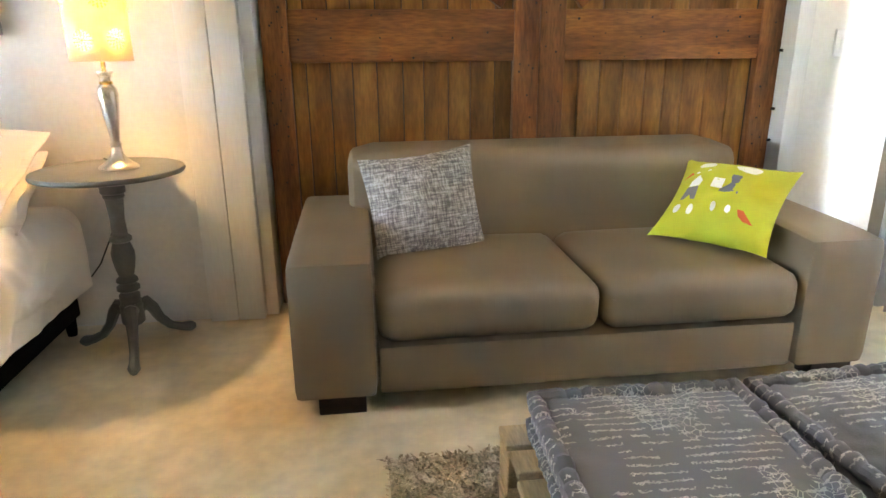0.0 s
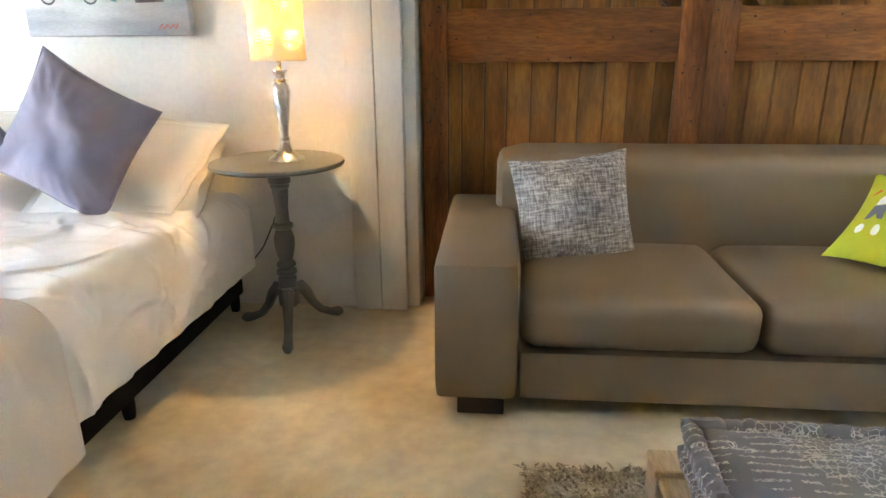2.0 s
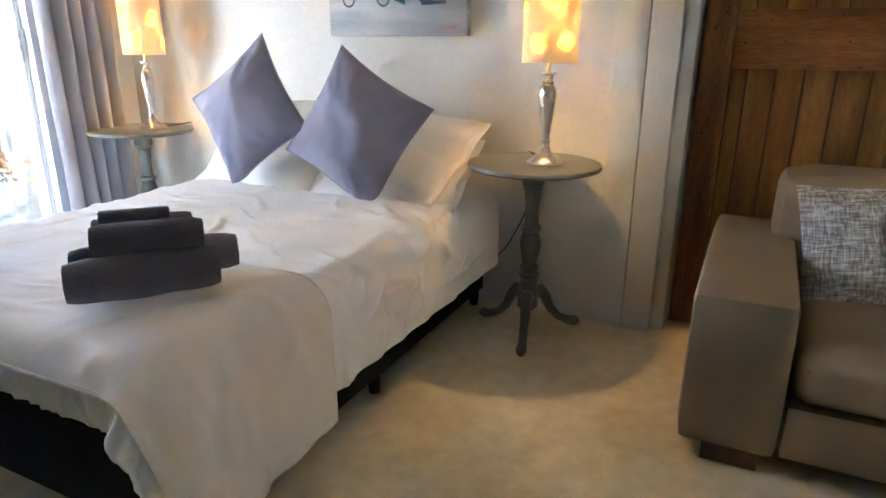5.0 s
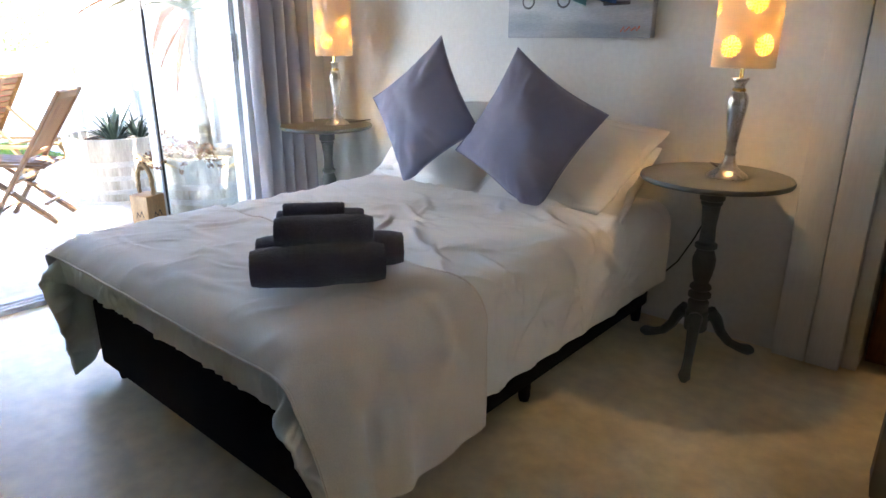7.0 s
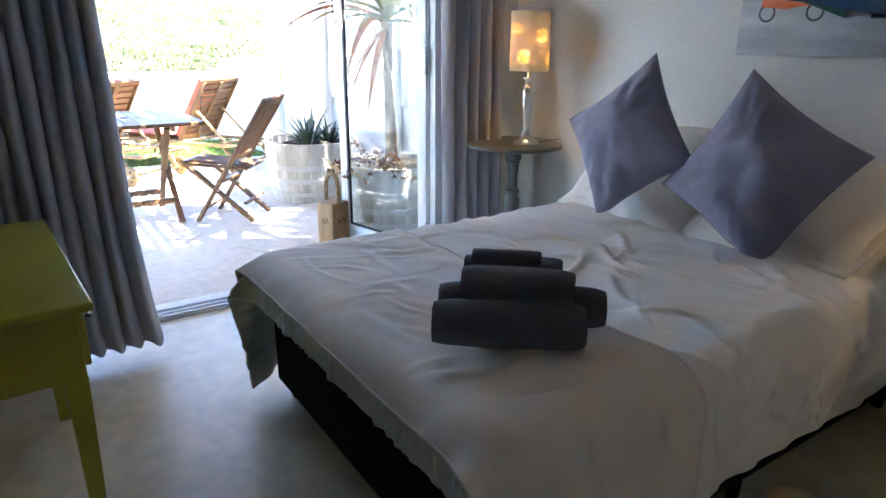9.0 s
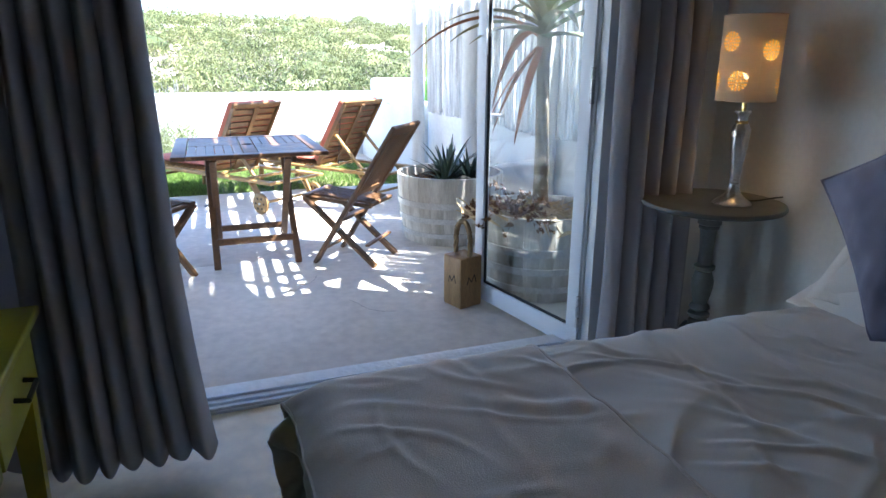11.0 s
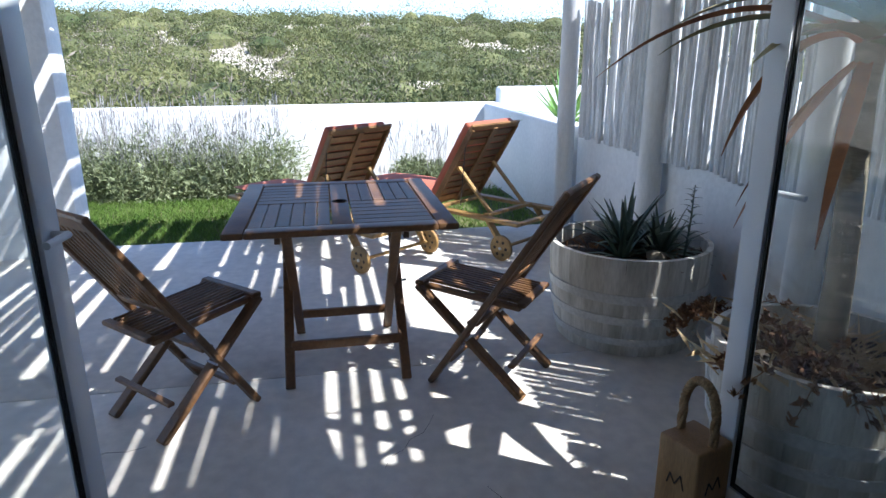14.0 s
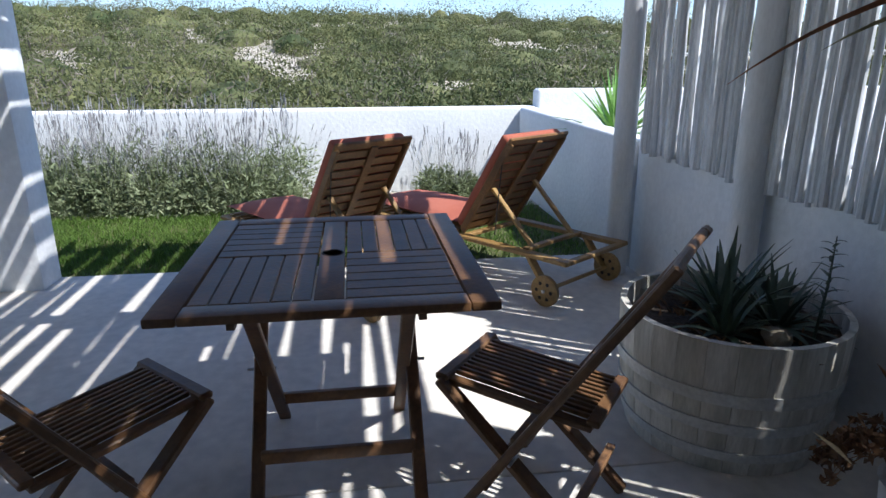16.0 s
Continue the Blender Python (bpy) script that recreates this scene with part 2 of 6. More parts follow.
STEEL = mat("dull_steel", (0.45, 0.46, 0.48), (0.55, 0.56, 0.58), 8, 0.4, 120, 0.1, metal=1.0)
GLASS = clear_glass("clear_glass")
RUG = mat("beige_shag", (0.40, 0.32, 0.21), (0.58, 0.48, 0.34), 9, 1.0, 120, 0.8, grain=0.3, island=0.3)
PALLET = mat("raw_pallet_pine", (0.50, 0.37, 0.20), (0.66, 0.53, 0.33), 3, 0.8, 40, 0.4, stretch=(4, 0.6, 4), grain=0.18, random_amount=0.15)
PRINT = printed_fabric("script_printed_cloth", (0.135, 0.128, 0.125), (0.62, 0.57, 0.47))
TWEED = tweed("grey_tweed", (0.15, 0.135, 0.13), (0.31, 0.28, 0.25), (0.56, 0.53, 0.48))
LIME = mat("lime_cotton", (0.46, 0.45, 0.022), (0.54, 0.53, 0.035), 4, 0.85, 400, 0.15, grain=0.04)
INKW = mat("white_print", (0.78, 0.78, 0.76), (0.84, 0.84, 0.82), 6, 0.85, 300, 0.1, grain=0.03)
INKG = mat("grey_print", (0.16, 0.15, 0.17), (0.20, 0.19, 0.21), 6, 0.85, 300, 0.1, grain=0.05)
INKR = mat("red_print", (0.62, 0.10, 0.02), (0.70, 0.13, 0.03), 6, 0.85, 300, 0.1, grain=0.05)
CANVAS = mat("grey_painted_canvas", (0.30, 0.33, 0.37), (0.60, 0.61, 0.61), 4, 0.6, 90, 0.6, stretch=(0.5, 1, 2.6), grain=0.10, detail=6, dist=0.003)
OILR = mat("orange_oil_paint", (0.72, 0.13, 0.025), (0.82, 0.22, 0.06), 12, 0.45, 90, 0.6, grain=0.1)
OILB = mat("blue_oil_paint", (0.05, 0.16, 0.48), (0.10, 0.28, 0.62), 14, 0.45, 90, 0.6, grain=0.1)
OILT = mat("teal_oil_paint", (0.10, 0.36, 0.36), (0.24, 0.52, 0.50), 14, 0.45, 90, 0.6, grain=0.1)
OILK = mat("dark_oil_paint", (0.04, 0.04, 0.05), (0.12, 0.11, 0.12), 14, 0.45, 90, 0.6, grain=0.1)
TEAK = mat("oiled_teak", (0.094, 0.046, 0.019), (0.195, 0.102, 0.043), 4, 0.48, 60, 0.3, stretch=(1, 1, 1), grain=0.22, random_amount=0.11, detail=8)
TEAKB = mat("golden_teak", (0.135, 0.067, 0.023), (0.265, 0.142, 0.050), 4, 0.5, 60, 0.3, grain=0.22, random_amount=0.12, detail=8)
TEAKL = mat("weathered_teak", (0.20, 0.115, 0.035), (0.37, 0.225, 0.075), 4, 0.5, 60, 0.3, grain=0.22, random_amount=0.2, detail=8)
TERRA = mat("terracotta_canvas", (0.36, 0.095, 0.055), (0.45, 0.145, 0.090), 3, 0.9, 300, 0.25, grain=0.06)
BARREL = mat("whitewashed_stave", (0.36, 0.34, 0.28), (0.68, 0.66, 0.60), 4, 0.8, 40, 0.5, stretch=(3, 3, 0.5), grain=0.12, random_amount=0.06, detail=8)
HOOP = mat("painted_hoop", (0.46, 0.46, 0.43), (0.62, 0.62, 0.60), 5, 0.6, 60, 0.3, grain=0.14)
SOIL = mat("dark_soil", (0.018, 0.012, 0.008), (0.075, 0.050, 0.032), 14, 1.0, 60, 1.0, grain=0.4, dist=0.02)
ALOE = mat("grey_green_aloe", (0.030, 0.055, 0.036), (0.075, 0.105, 0.070), 8, 0.45, 80, 0.1, grain=0.12, island=0.25)
ALOETREE = mat("aloe_tree_leaf", (0.13, 0.19, 0.10), (0.30, 0.24, 0.10), 3, 0.45, 60, 0.1, grain=0.15, island=0.2, transmit=0.1)
RUSTLEAF = mat("rust_dry_leaf", (0.20, 0.065, 0.020), (0.32, 0.13, 0.045), 5, 0.6, 60, 0.2, grain=0.15)
TRUNK = mat("pale_ringed_trunk", (0.14, 0.115, 0.075), (0.27, 0.235, 0.17), 8, 0.8, 40, 0.6, stretch=(1, 1, 3), grain=0.15)
DRY = mat("dry_sprig", (0.095, 0.042, 0.020), (0.27, 0.15, 0.070), 12, 0.9, 60, 0.2, island=0.4)
YUCCA = mat("yucca_leaf", (0.12, 0.28, 0.05), (0.24, 0.42, 0.10), 6, 0.45, 60, 0.1, island=0.25, transmit=0.25)
REED = mat("whitewashed_reed", (0.46, 0.48, 0.49), (0.74, 0.76, 0.76), 6, 0.8, 60, 0.4, stretch=(3, 3, 0.5), grain=0.12, random_amount=0.16, detail=8)
POLE = mat("limewashed_pole", (0.62, 0.63, 0.62), (0.76, 0.77, 0.76), 4, 0.8, 50, 0.3, stretch=(2, 2, 0.5), grain=0.06)
GUM = mat("raw_gum_pole", (0.24, 0.17, 0.10), (0.42, 0.32, 0.21), 5, 0.8, 50, 0.4, stretch=(0.4, 3, 3), grain=0.15, random_amount=0.2)
BLOCK = mat("oiled_wood_block", (0.20, 0.105, 0.035), (0.36, 0.21, 0.085), 4, 0.5, 60, 0.3, stretch=(3, 3, 0.5), grain=0.2, detail=8)
ROPE = mat("sisal_rope", (0.20, 0.125, 0.055), (0.34, 0.23, 0.12), 20, 0.95, 160, 0.8, grain=0.3)
LAWN = mat("lawn_soil", (0.055, 0.075, 0.018), (0.13, 0.13, 0.045), 5, 1.0, 60, 0.6, grain=0.25)
BLADE = mat("grass_blade", (0.100, 0.190, 0.030), (0.200, 0.300, 0.070), 2.2, 0.6, 30, 0.0, island=0.35, transmit=0.3)
LAVLEAF = mat("lavender_foliage", (0.15, 0.185, 0.085), (0.28, 0.32, 0.18), 5, 0.8, 30, 0.0, island=0.35, transmit=0.15)
LAVSPIKE = mat("lavender_spike", (0.24, 0.235, 0.23), (0.36, 0.35, 0.35), 8, 0.9, 30, 0.0, island=0.3)
SAND = mat("dune_sand", (0.36, 0.32, 0.24), (0.60, 0.55, 0.46), 0.9, 1.0, 6, 0.6, grain=0.15, dist=0.05)
BUSH = mat("fynbos_leaf", (0.050, 0.072, 0.021), (0.20, 0.205, 0.078), 0.38, 0.8, 3.0, 0.0, grain=0.30, island=0.22, transmit=0.2, contrast=(0.35, 0.65))
DRYBUSH = mat("dry_grey_shrub", (0.13, 0.11, 0.08), (0.26, 0.23, 0.18), 0.8, 0.9, 8, 0.0, grain=0.2, island=0.2)
PLASTIC = mat("white_switch_plastic", (0.74, 0.75, 0.75), (0.78, 0.79, 0.79), 5, 0.35, 80, 0.02, grain=0.02)


# ---- building blocks ----
def mesh_of(name, bm, material, smooth=True, sharp=35):
    me = bpy.data.meshes.new(name)
    bm.to_mesh(me)
    bm.free()
    me.materials.append(material)
    if smooth:
        me.polygons.foreach_set("use_smooth", [True] * len(me.polygons))
        me.set_sharp_from_angle(angle=radians(sharp))
    return me


def part(name, bm, material, parent=None, label="", smooth=True, sharp=35):
    """Links a bmesh as one mesh object, under a thing or a part."""
    ob = new(name, mesh_of(name, bm, material, smooth, sharp))
    ob.parent = parent
    return tagged(ob, label)


def thing(name, m, label, category, group=""):
    ob = new(name)
    ob.empty_display_size = 0.1
    ob.matrix_world = m
    return tagged(ob, label, category, group)


def setting(name, bm, material, label="", smooth=True):
    return tagged(part(name, bm, material, None, label, smooth), label, "", "", "structure")


def box(x0, x1, y0, y1, z0, z1, bevel=0.0, segments=2, bm=None):
    bm = bm or bmesh.new()
    made = bmesh.ops.create_cube(bm, size=1.0, matrix=Matrix.LocRotScale(((x0 + x1) / 2, (y0 + y1) / 2, (z0 + z1) / 2), None, (x1 - x0, y1 - y0, z1 - z0)))
    if bevel:
        edges = list({e for v in made["verts"] for e in v.link_edges})
        bmesh.ops.bevel(bm, geom=edges, offset=bevel, segments=segments, profile=0.5, affect="EDGES")
    return bm


def beam(p, q, w, h, bevel=0.003, bm=None, up=(0, 0, 1)):
    """A bar from p to q, w wide across and h deep."""
    p, q = Vector(p), Vector(q)
    d = q - p
    z = d.normalized()
    x = Vector(up).cross(z)
    x = x.normalized() if x.length > 1e-4 else Vector((1, 0, 0))
    y = z.cross(x)
    m = Matrix((x, y, z)).transposed().to_4x4()
    m.translation = (p + q) / 2
    bm = bm or bmesh.new()
    made = bmesh.ops.create_cube(bm, size=1.0, matrix=m @ Matrix.Diagonal((w, h, d.length, 1)))
    if bevel:
        edges = list({e for v in made["verts"] for e in v.link_edges})
        bmesh.ops.bevel(bm, geom=edges, offset=bevel, segments=1, affect="EDGES")
    return bm


def tube(points, radii, n=8, bm=None, caps=True):
    """A round bar through points, with a radius at each."""
    bm = bm or bmesh.new()
    points = [Vector(p) for p in points]
    if isinstance(radii, (int, float)):
        radii = [radii] * len(points)
    rings, side = [], None
    for k, p in enumerate(points):
        t = (points[min(k + 1, len(points) - 1)] - points[max(k - 1, 0)]).normalized()
        if side is None:
            side = t.orthogonal().normalized()
        side = (side - t * side.dot(t)).normalized()
        other = t.cross(side)
        rings.append([bm.verts.new(p + radii[k] * (math.cos(a) * side + math.sin(a) * other)) for a in [2 * math.pi * j / n for j in range(n)]])
    for a, b in zip(rings, rings[1:]):
        for j in range(n):
            bm.faces.new((a[j], a[(j + 1) % n], b[(j + 1) % n], b[j]))
    if caps:
        bm.faces.new(rings[0][::-1])
        bm.faces.new(rings[-1])
    return bm


def lathe(profile, n=24, bm=None, centre=(0, 0, 0)):
    """A turned shape round the z axis from (radius, height) pairs."""
    bm = bm or bmesh.new()
    c = Vector(centre)
    rings = []
    for r, z in profile:
        rings.append([bm.verts.new(c + Vector((r * math.cos(2 * math.pi * j / n), r * math.sin(2 * math.pi * j / n), z))) for j in range(n)])
    for a, b in zip(rings, rings[1:]):
        for j in range(n):
            bm.faces.new((a[j], a[(j + 1) % n], b[(j + 1) % n], b[j]))
    bm.faces.new(rings[0][::-1])
    bm.faces.new(rings[-1])
    return bm


def sheet(fn, nu, nv, bm=None):
    """A grid of fn(u, v), u and v from 0 to 1."""
    bm = bm or bmesh.new()
    vs = [[bm.verts.new(fn(i / nu, j / nv)) for i in range(nu + 1)] for j in range(nv + 1)]
    for j in range(nv):
        for i in range(nu):
            bm.faces.new((vs[j][i], vs[j][i + 1], vs[j + 1][i + 1], vs[j + 1][i]))
    return bm


def thicken(ob, t, offset=-1.0):
    mod = ob.modifiers.new("thickness", "SOLIDIFY")
    mod.thickness, mod.offset = t, offset
    return ob


def pillow_point(u, v, w, h, thick, pinch=0.06, seed=0.0, crumple=0.012):
    """A point on the front half of a stuffed cushion; u and v from -1 to 1."""
    fat = max(0.0, (1 - abs(u) ** 2.2)) ** 0.62 * max(0.0, (1 - abs(v) ** 2.2)) ** 0.62
    x = u * w / 2 * (1 - pinch * (1 - v * v))
    y = v * h / 2 * (1 - pinch * (1 - u * u))
    wave = noise.noise((u * 2.2 + seed, v * 2.2, seed)) * crumple + noise.noise((u * 5 + seed, v * 5, 3 + seed)) * crumple * 0.5
    return x, y, fat * (thick / 2 + wave)


def pillow(w, h, thick, seed=0.0, n=18, pinch=0.06, crumple=0.012):
    bm = bmesh.new()
    for side in (1, -1):
        sheet(lambda a, b: Vector((lambda p: (p[0], p[1], side * p[2]))(pillow_point((2 * a - 1) * side, 2 * b - 1, w, h, thick, pinch, seed + (side < 0) * 9, crumple))), n, n, bm)
    bmesh.ops.remove_doubles(bm, verts=bm.verts, dist=0.0008)
    return bm


def piping(w, h, pinch, r, parent, material, inset=0.0):
    loop = []
    for k in range(48):
        a = k / 48 * 4
        s, f = int(a), a - int(a)
        u, v = [(-1 + 2 * f, -1), (1, -1 + 2 * f), (1 - 2 * f, 1), (-1, 1 - 2 * f)][s]
        loop.append((u * (w / 2 - inset) * (1 - pinch * (1 - v * v)), v * (h / 2 - inset) * (1 - pinch * (1 - u * u)), 0))
    loop.append(loop[0])
    return part("piping", tube(loop, r, 6, caps=False), material, parent)


def leaf_cloud(name, centres, leaves, size, material, parent=None, label="", tilt=1.0, squash=0.45, cores=True, seed=1):
    """Many small leaf blades round each centre (x, y, z, rx, ry, rz): one mesh."""
    rng = np.random.default_rng(seed)
    verts, faces, count = [], [], 0
    for cx, cy, cz, rx, ry, rz in centres:
        n = leaves
        d = rng.normal(size=(n, 3))
        d /= np.linalg.norm(d, axis=1)[:, None]
        d[:, 2] = np.abs(d[:, 2]) * 1.0 - 0.15
        lump = 1 + 0.25 * np.sin(d[:, :1] * 5 + cx * 3) * np.cos(d[:, 1:2] * 6 + cy * 2)
        p = d * lump * rng.uniform(0.35, 1.1, (n, 1)) ** 0.6 * (rx, ry, rz) + (cx, cy, cz)
        a = rng.normal(size=(n, 3)) + d * tilt + (0, 0, 0.4)
        a /= np.linalg.norm(a, axis=1)[:, None]
        b = np.cross(a, rng.normal(size=(n, 3)))
        b /= np.linalg.norm(b, axis=1)[:, None]
        s = size * rng.uniform(0.6, 1.4, (n, 1))
        quad = np.stack([p - a * s, p + b * s * squash, p + a * s, p - b * s * squash], 1).reshape(-1, 3)
        verts.append(quad)
        faces.append(np.arange(n * 4).reshape(-1, 4) + count)
        count += n * 4
        if cores:
            ring = [(r, z, k) for r, z in ((0.40, -0.2), (0.40, 0.12), (0.20, 0.26)) for k in range(7)]
            pts = np.array([(cx + rx * r * math.cos(k * 0.898), cy + ry * r * math.sin(k * 0.898), cz + rz * z) for r, z, k in ring] + [(cx, cy, cz + rz * 0.31)])
            verts.append(pts)
            f = [[lo + k, lo + (k + 1) % 7, lo + 7 + (k + 1) % 7, lo + 7 + k] for lo in (0, 7) for k in range(7)]
            f += [[14 + k, 14 + (k + 1) % 7, 21, 21] for k in range(7)]
            faces.append(np.array(f) + count)
            count += 22
    v = np.concatenate(verts)
    fl = [tuple(dict.fromkeys(q)) for q in np.concatenate(faces).tolist()]
    me = bpy.data.meshes.new(name)
    me.from_pydata(v.tolist(), [], fl)
    me.materials.append(material)
    ob = new(name, me)
    ob.parent = parent
    return tagged(ob, label)


def blades(name, base, length, width, lean, material, parent=None, seed=2):
    """Thin upright blades at the base points (n by 3 array): one mesh."""
    rng = np.random.default_rng(seed)
    n = len(base)
    ang = rng.uniform(0, 2 * math.pi, n)
    l = length * rng.uniform(0.6, 1.25, n)
    off = np.stack([np.cos(ang), np.sin(ang), np.zeros(n)], 1) * (l * lean * rng.uniform(0, 1.3, n))[:, None]
    side = np.stack([-np.sin(ang), np.cos(ang), np.zeros(n)], 1) * width
    mid = base + off * 0.35 + np.stack([0 * l, 0 * l, l * 0.55], 1)
    tip = base + off + np.stack([0 * l, 0 * l, l * 0.95], 1)
    v = np.stack([base - side, base + side, mid + side * 0.8, tip, mid - side * 0.8], 1).reshape(-1, 3)
    f = np.arange(n * 5).reshape(-1, 5)
    me = bpy.data.meshes.new(name)
    me.from_pydata(v.tolist(), [], f.tolist())
    me.materials.append(material)
    ob = new(name, me)
    ob.parent = parent
    return ob


def sword_leaf(bm, base, direction, length, width, droop, thick=0.3, n=7, curl=0.0):
    """A tapering fleshy leaf that bends down along its length."""
    base, d = Vector(base), Vector(direction).normalized()
    side = d.cross(Vector((0, 0, 1)))
    side = side.normalized() if side.length > 1e-3 else Vector((1, 0, 0))
    rows = []
    p = base.copy()
    for k in range(n + 1):
        f = k / n
        w = width * (1 - f ** 1.7) * (0.8 + 0.4 * min(1, f * 4)) / 2 + 0.0015
        up = side.cross(d).normalized()
        rows.append([bm.verts.new(p - side * w), bm.verts.new(p - up * w * thick * 1.2), bm.verts.new(p + side * w), bm.verts.new(p + up * w * -0.15)])
        p = p + d * (length / n)
        d = (d + Vector((0, 0, -droop / n)) + side * (curl / n)).normalized()
    for a, b in zip(rows, rows[1:]):
        for j in range(4):
            bm.faces.new((a[j], a[(j + 1) % 4], b[(j + 1) % 4], b[j]))
    bm.faces.new(rows[-1])
    return bm


# ---- the room ----
NY = 3.35      # face of the wall behind the bed
WX = -3.34     # face of the patio-door wall
PZ = -0.04     # patio level
setting("floor", box(WX - 0.13, 3.0, -2.0, 3.6, -0.15, 0.0), FLOOR, "cream and ochre mottled polished cement floor")
# unseen slab, added to keep direct sun out of the east window
setting("roof_eave", box(3.001, 4.1, -2.2, 3.6, 2.62, 2.75), OUTWALL)
setting("ceiling", box(WX - 0.2, 3.0, -2.2, 3.6, 2.62, 2.75), CEIL)
bm = box(WX, -0.46, NY, NY + 0.25, 0, 2.62)
box(-0.46, 2.33, NY + 0.19, NY + 0.25, 0, 2.62, bm=bm)
box(-0.46, 2.33, NY, NY + 0.19, 2.32, 2.62, bm=bm)
box(2.33, 2.8, NY - 0.01, NY + 0.25, 0, 2.62, bm=bm)
setting("wall_north", bm, WALL, "smooth white plastered wall", False)
bm = box(WX - 0.2, WX, -2.0, 0.56, 0, 2.62)
box(WX - 0.2, WX, 2.80, NY + 0.25, 0, 2.62, bm=bm)
box(WX - 0.2, WX, 0.56, 2.80, 2.16, 2.62, bm=bm)
setting("wall_west", bm, WALL, "white plastered wall round the patio doors", False)
setting("wall_south", box(WX - 0.2, 3.0, -2.2, -2.0, 0, 2.62), BACKWALL, "", False)
bm = box(2.8, 3.0, -2.0, 0.4, 0, 2.62)
box(2.8, 3.0, 2.8, 3.6, 0, 2.62, bm=bm)
box(2.8, 3.0, 0.4, 2.8, 0, 0.35, bm=bm)
box(2.8, 3.0, 0.4, 2.8, 2.3, 2.62, bm=bm)
setting("wall_east", bm, BACKWALL, "", False)
# the boxed post beside the barn doors, two boards with a groove
for x0, x1 in ((-0.46, -0.337), (-0.333, -0.215)):
    setting("trim", box(x0, x1, NY - 0.037, NY + 0.19, 0.0, 2.62, 0.004), TRIMW, "white painted upright board of a boxed post")
setting("trim", box(-0.213, -0.16, NY + 0.01, NY + 0.19, 0.0, 2.62, 0.003), TRIMW, "white painted reveal board")
setting("trim", box(2.25, 2.33, NY - 0.012, NY + 0.19, 0, 2.62, 0.004), TRIMW, "white painted jamb board")


def barn_door(name, x0, x1, edges, brace):
    """One leaf of plank door: planks behind a frame of stiles and rails."""
    y = 3.45
    ob = thing(name, pose(0, 0, 0), "old reclaimed brown wooden barn door leaf with framed planks", "door")
    tagged(ob, kind="structure")
    sw = 0.115
    for a, b in zip(edges, edges[1:]):
        part("plank", box(a + 0.0025, b - 0.0025, y + 0.042 + random.uniform(0, 0.003), y + 0.060, 0.02, 2.28, 0.003, 1), BARN, ob)
    # added dark sheet: its colour gives the plank gaps their shade
    part("backing", box(x0 + 0.01, x1 - 0.01, y + 0.061, y + 0.069, 0.02, 2.28), DARKWOOD, ob, "dark sheet added to shade the gaps between planks")
    for a, b in ((x0, x0 + sw), (x1 - sw, x1)):
        st = part("stile", box(a, b, y - 0.008, y + 0.041, 0.02, 2.28, 0.004), BARNF, ob)
        holes = bmesh.new()
        for _ in range(26 if a < 0 else 11):
            hx, hz, r = random.uniform(a + 0.02, b - 0.02), random.uniform(0.6, 1.45), random.uniform(0.002, 0.0055)
            lathe([(r, 0), (r, 0.002)], 6, holes)
            bmesh.ops.transform(holes, matrix=pose(hx, y - 0.0085, hz, 90), verts=holes.verts[-12:])
        part("nail_hole", holes, DARKHOLE, st)
    for z0, z1 in ((0.05, 0.25), (1.135, 1.355), (2.06, 2.26)):
        r = part("rail", box(x0 + sw + 0.001, x1 - sw - 0.001, y - 0.004, y + 0.041, z0, z1, 0.004), BARNH, ob)
        if z0 == 1.135:
            holes = bmesh.new()
            for k in range(16):
                hx, hz, rr = random.uniform(x0 + sw + 0.03, x1 - sw - 0.03), random.choice((z0 + 0.025, z1 - 0.03, z0 + 0.11)) + random.uniform(-0.015, 0.015), random.uniform(0.002, 0.006)
                lathe([(rr, 0), (rr, 0.002)], 6, holes)
                bmesh.ops.transform(holes, matrix=pose(hx, y - 0.0045, hz, 90), verts=holes.verts[-12:])
            part("nail_hole", holes, DARKHOLE, r)
    (bx0, bz0), (bx1, bz1) = brace
    part("brace", beam((bx0, y + 0.018, bz0), (bx1, y + 0.018, bz1), 0.10, 0.045, 0.003, up=(0, 1, 0)), BARNF, ob)
    return ob


barn_door("door_1", -0.145, 1.078, [-0.03, 0.033, 0.137, 0.237, 0.346, 0.463, 0.558, 0.67, 0.772, 0.886, 0.965], ((0.93, 1.40), (0.02, 2.05)))
barn_door("door_2", 1.082, 2.255, [1.195, 1.285, 1.39, 1.498, 1.613, 1.71, 1.802, 1.919, 2.038, 2.142], ((1.24, 1.40), (2.1, 2.05)))
for z in (1.17, 0.90, 0.75):
    hb = part("hinge_bolt", tube([(2.235, 3.425, z), (2.275, 3.42, z)], 0.007, 6), DARKHOLE)
    tagged(hb, "small dark iron bolt on the barn door edge", "bolt", "barn door bolts")

# window on the east side, behind its curtain
win = thing("window_1", pose(0, 0, 0), "white framed window behind a sheer curtain", "window")
tagged(win, kind="structure")
for y in (0.43, 1.6, 2.77):
    part("window_frame", box(2.88, 2.93, y - 0.03, y + 0.03, 0.35, 2.3, 0.003), METALW, win)
for z in (0.38, 2.27):
    part("window_frame", box(2.88, 2.93, 0.46, 2.74, z - 0.03, z + 0.03, 0.003), METALW, win)


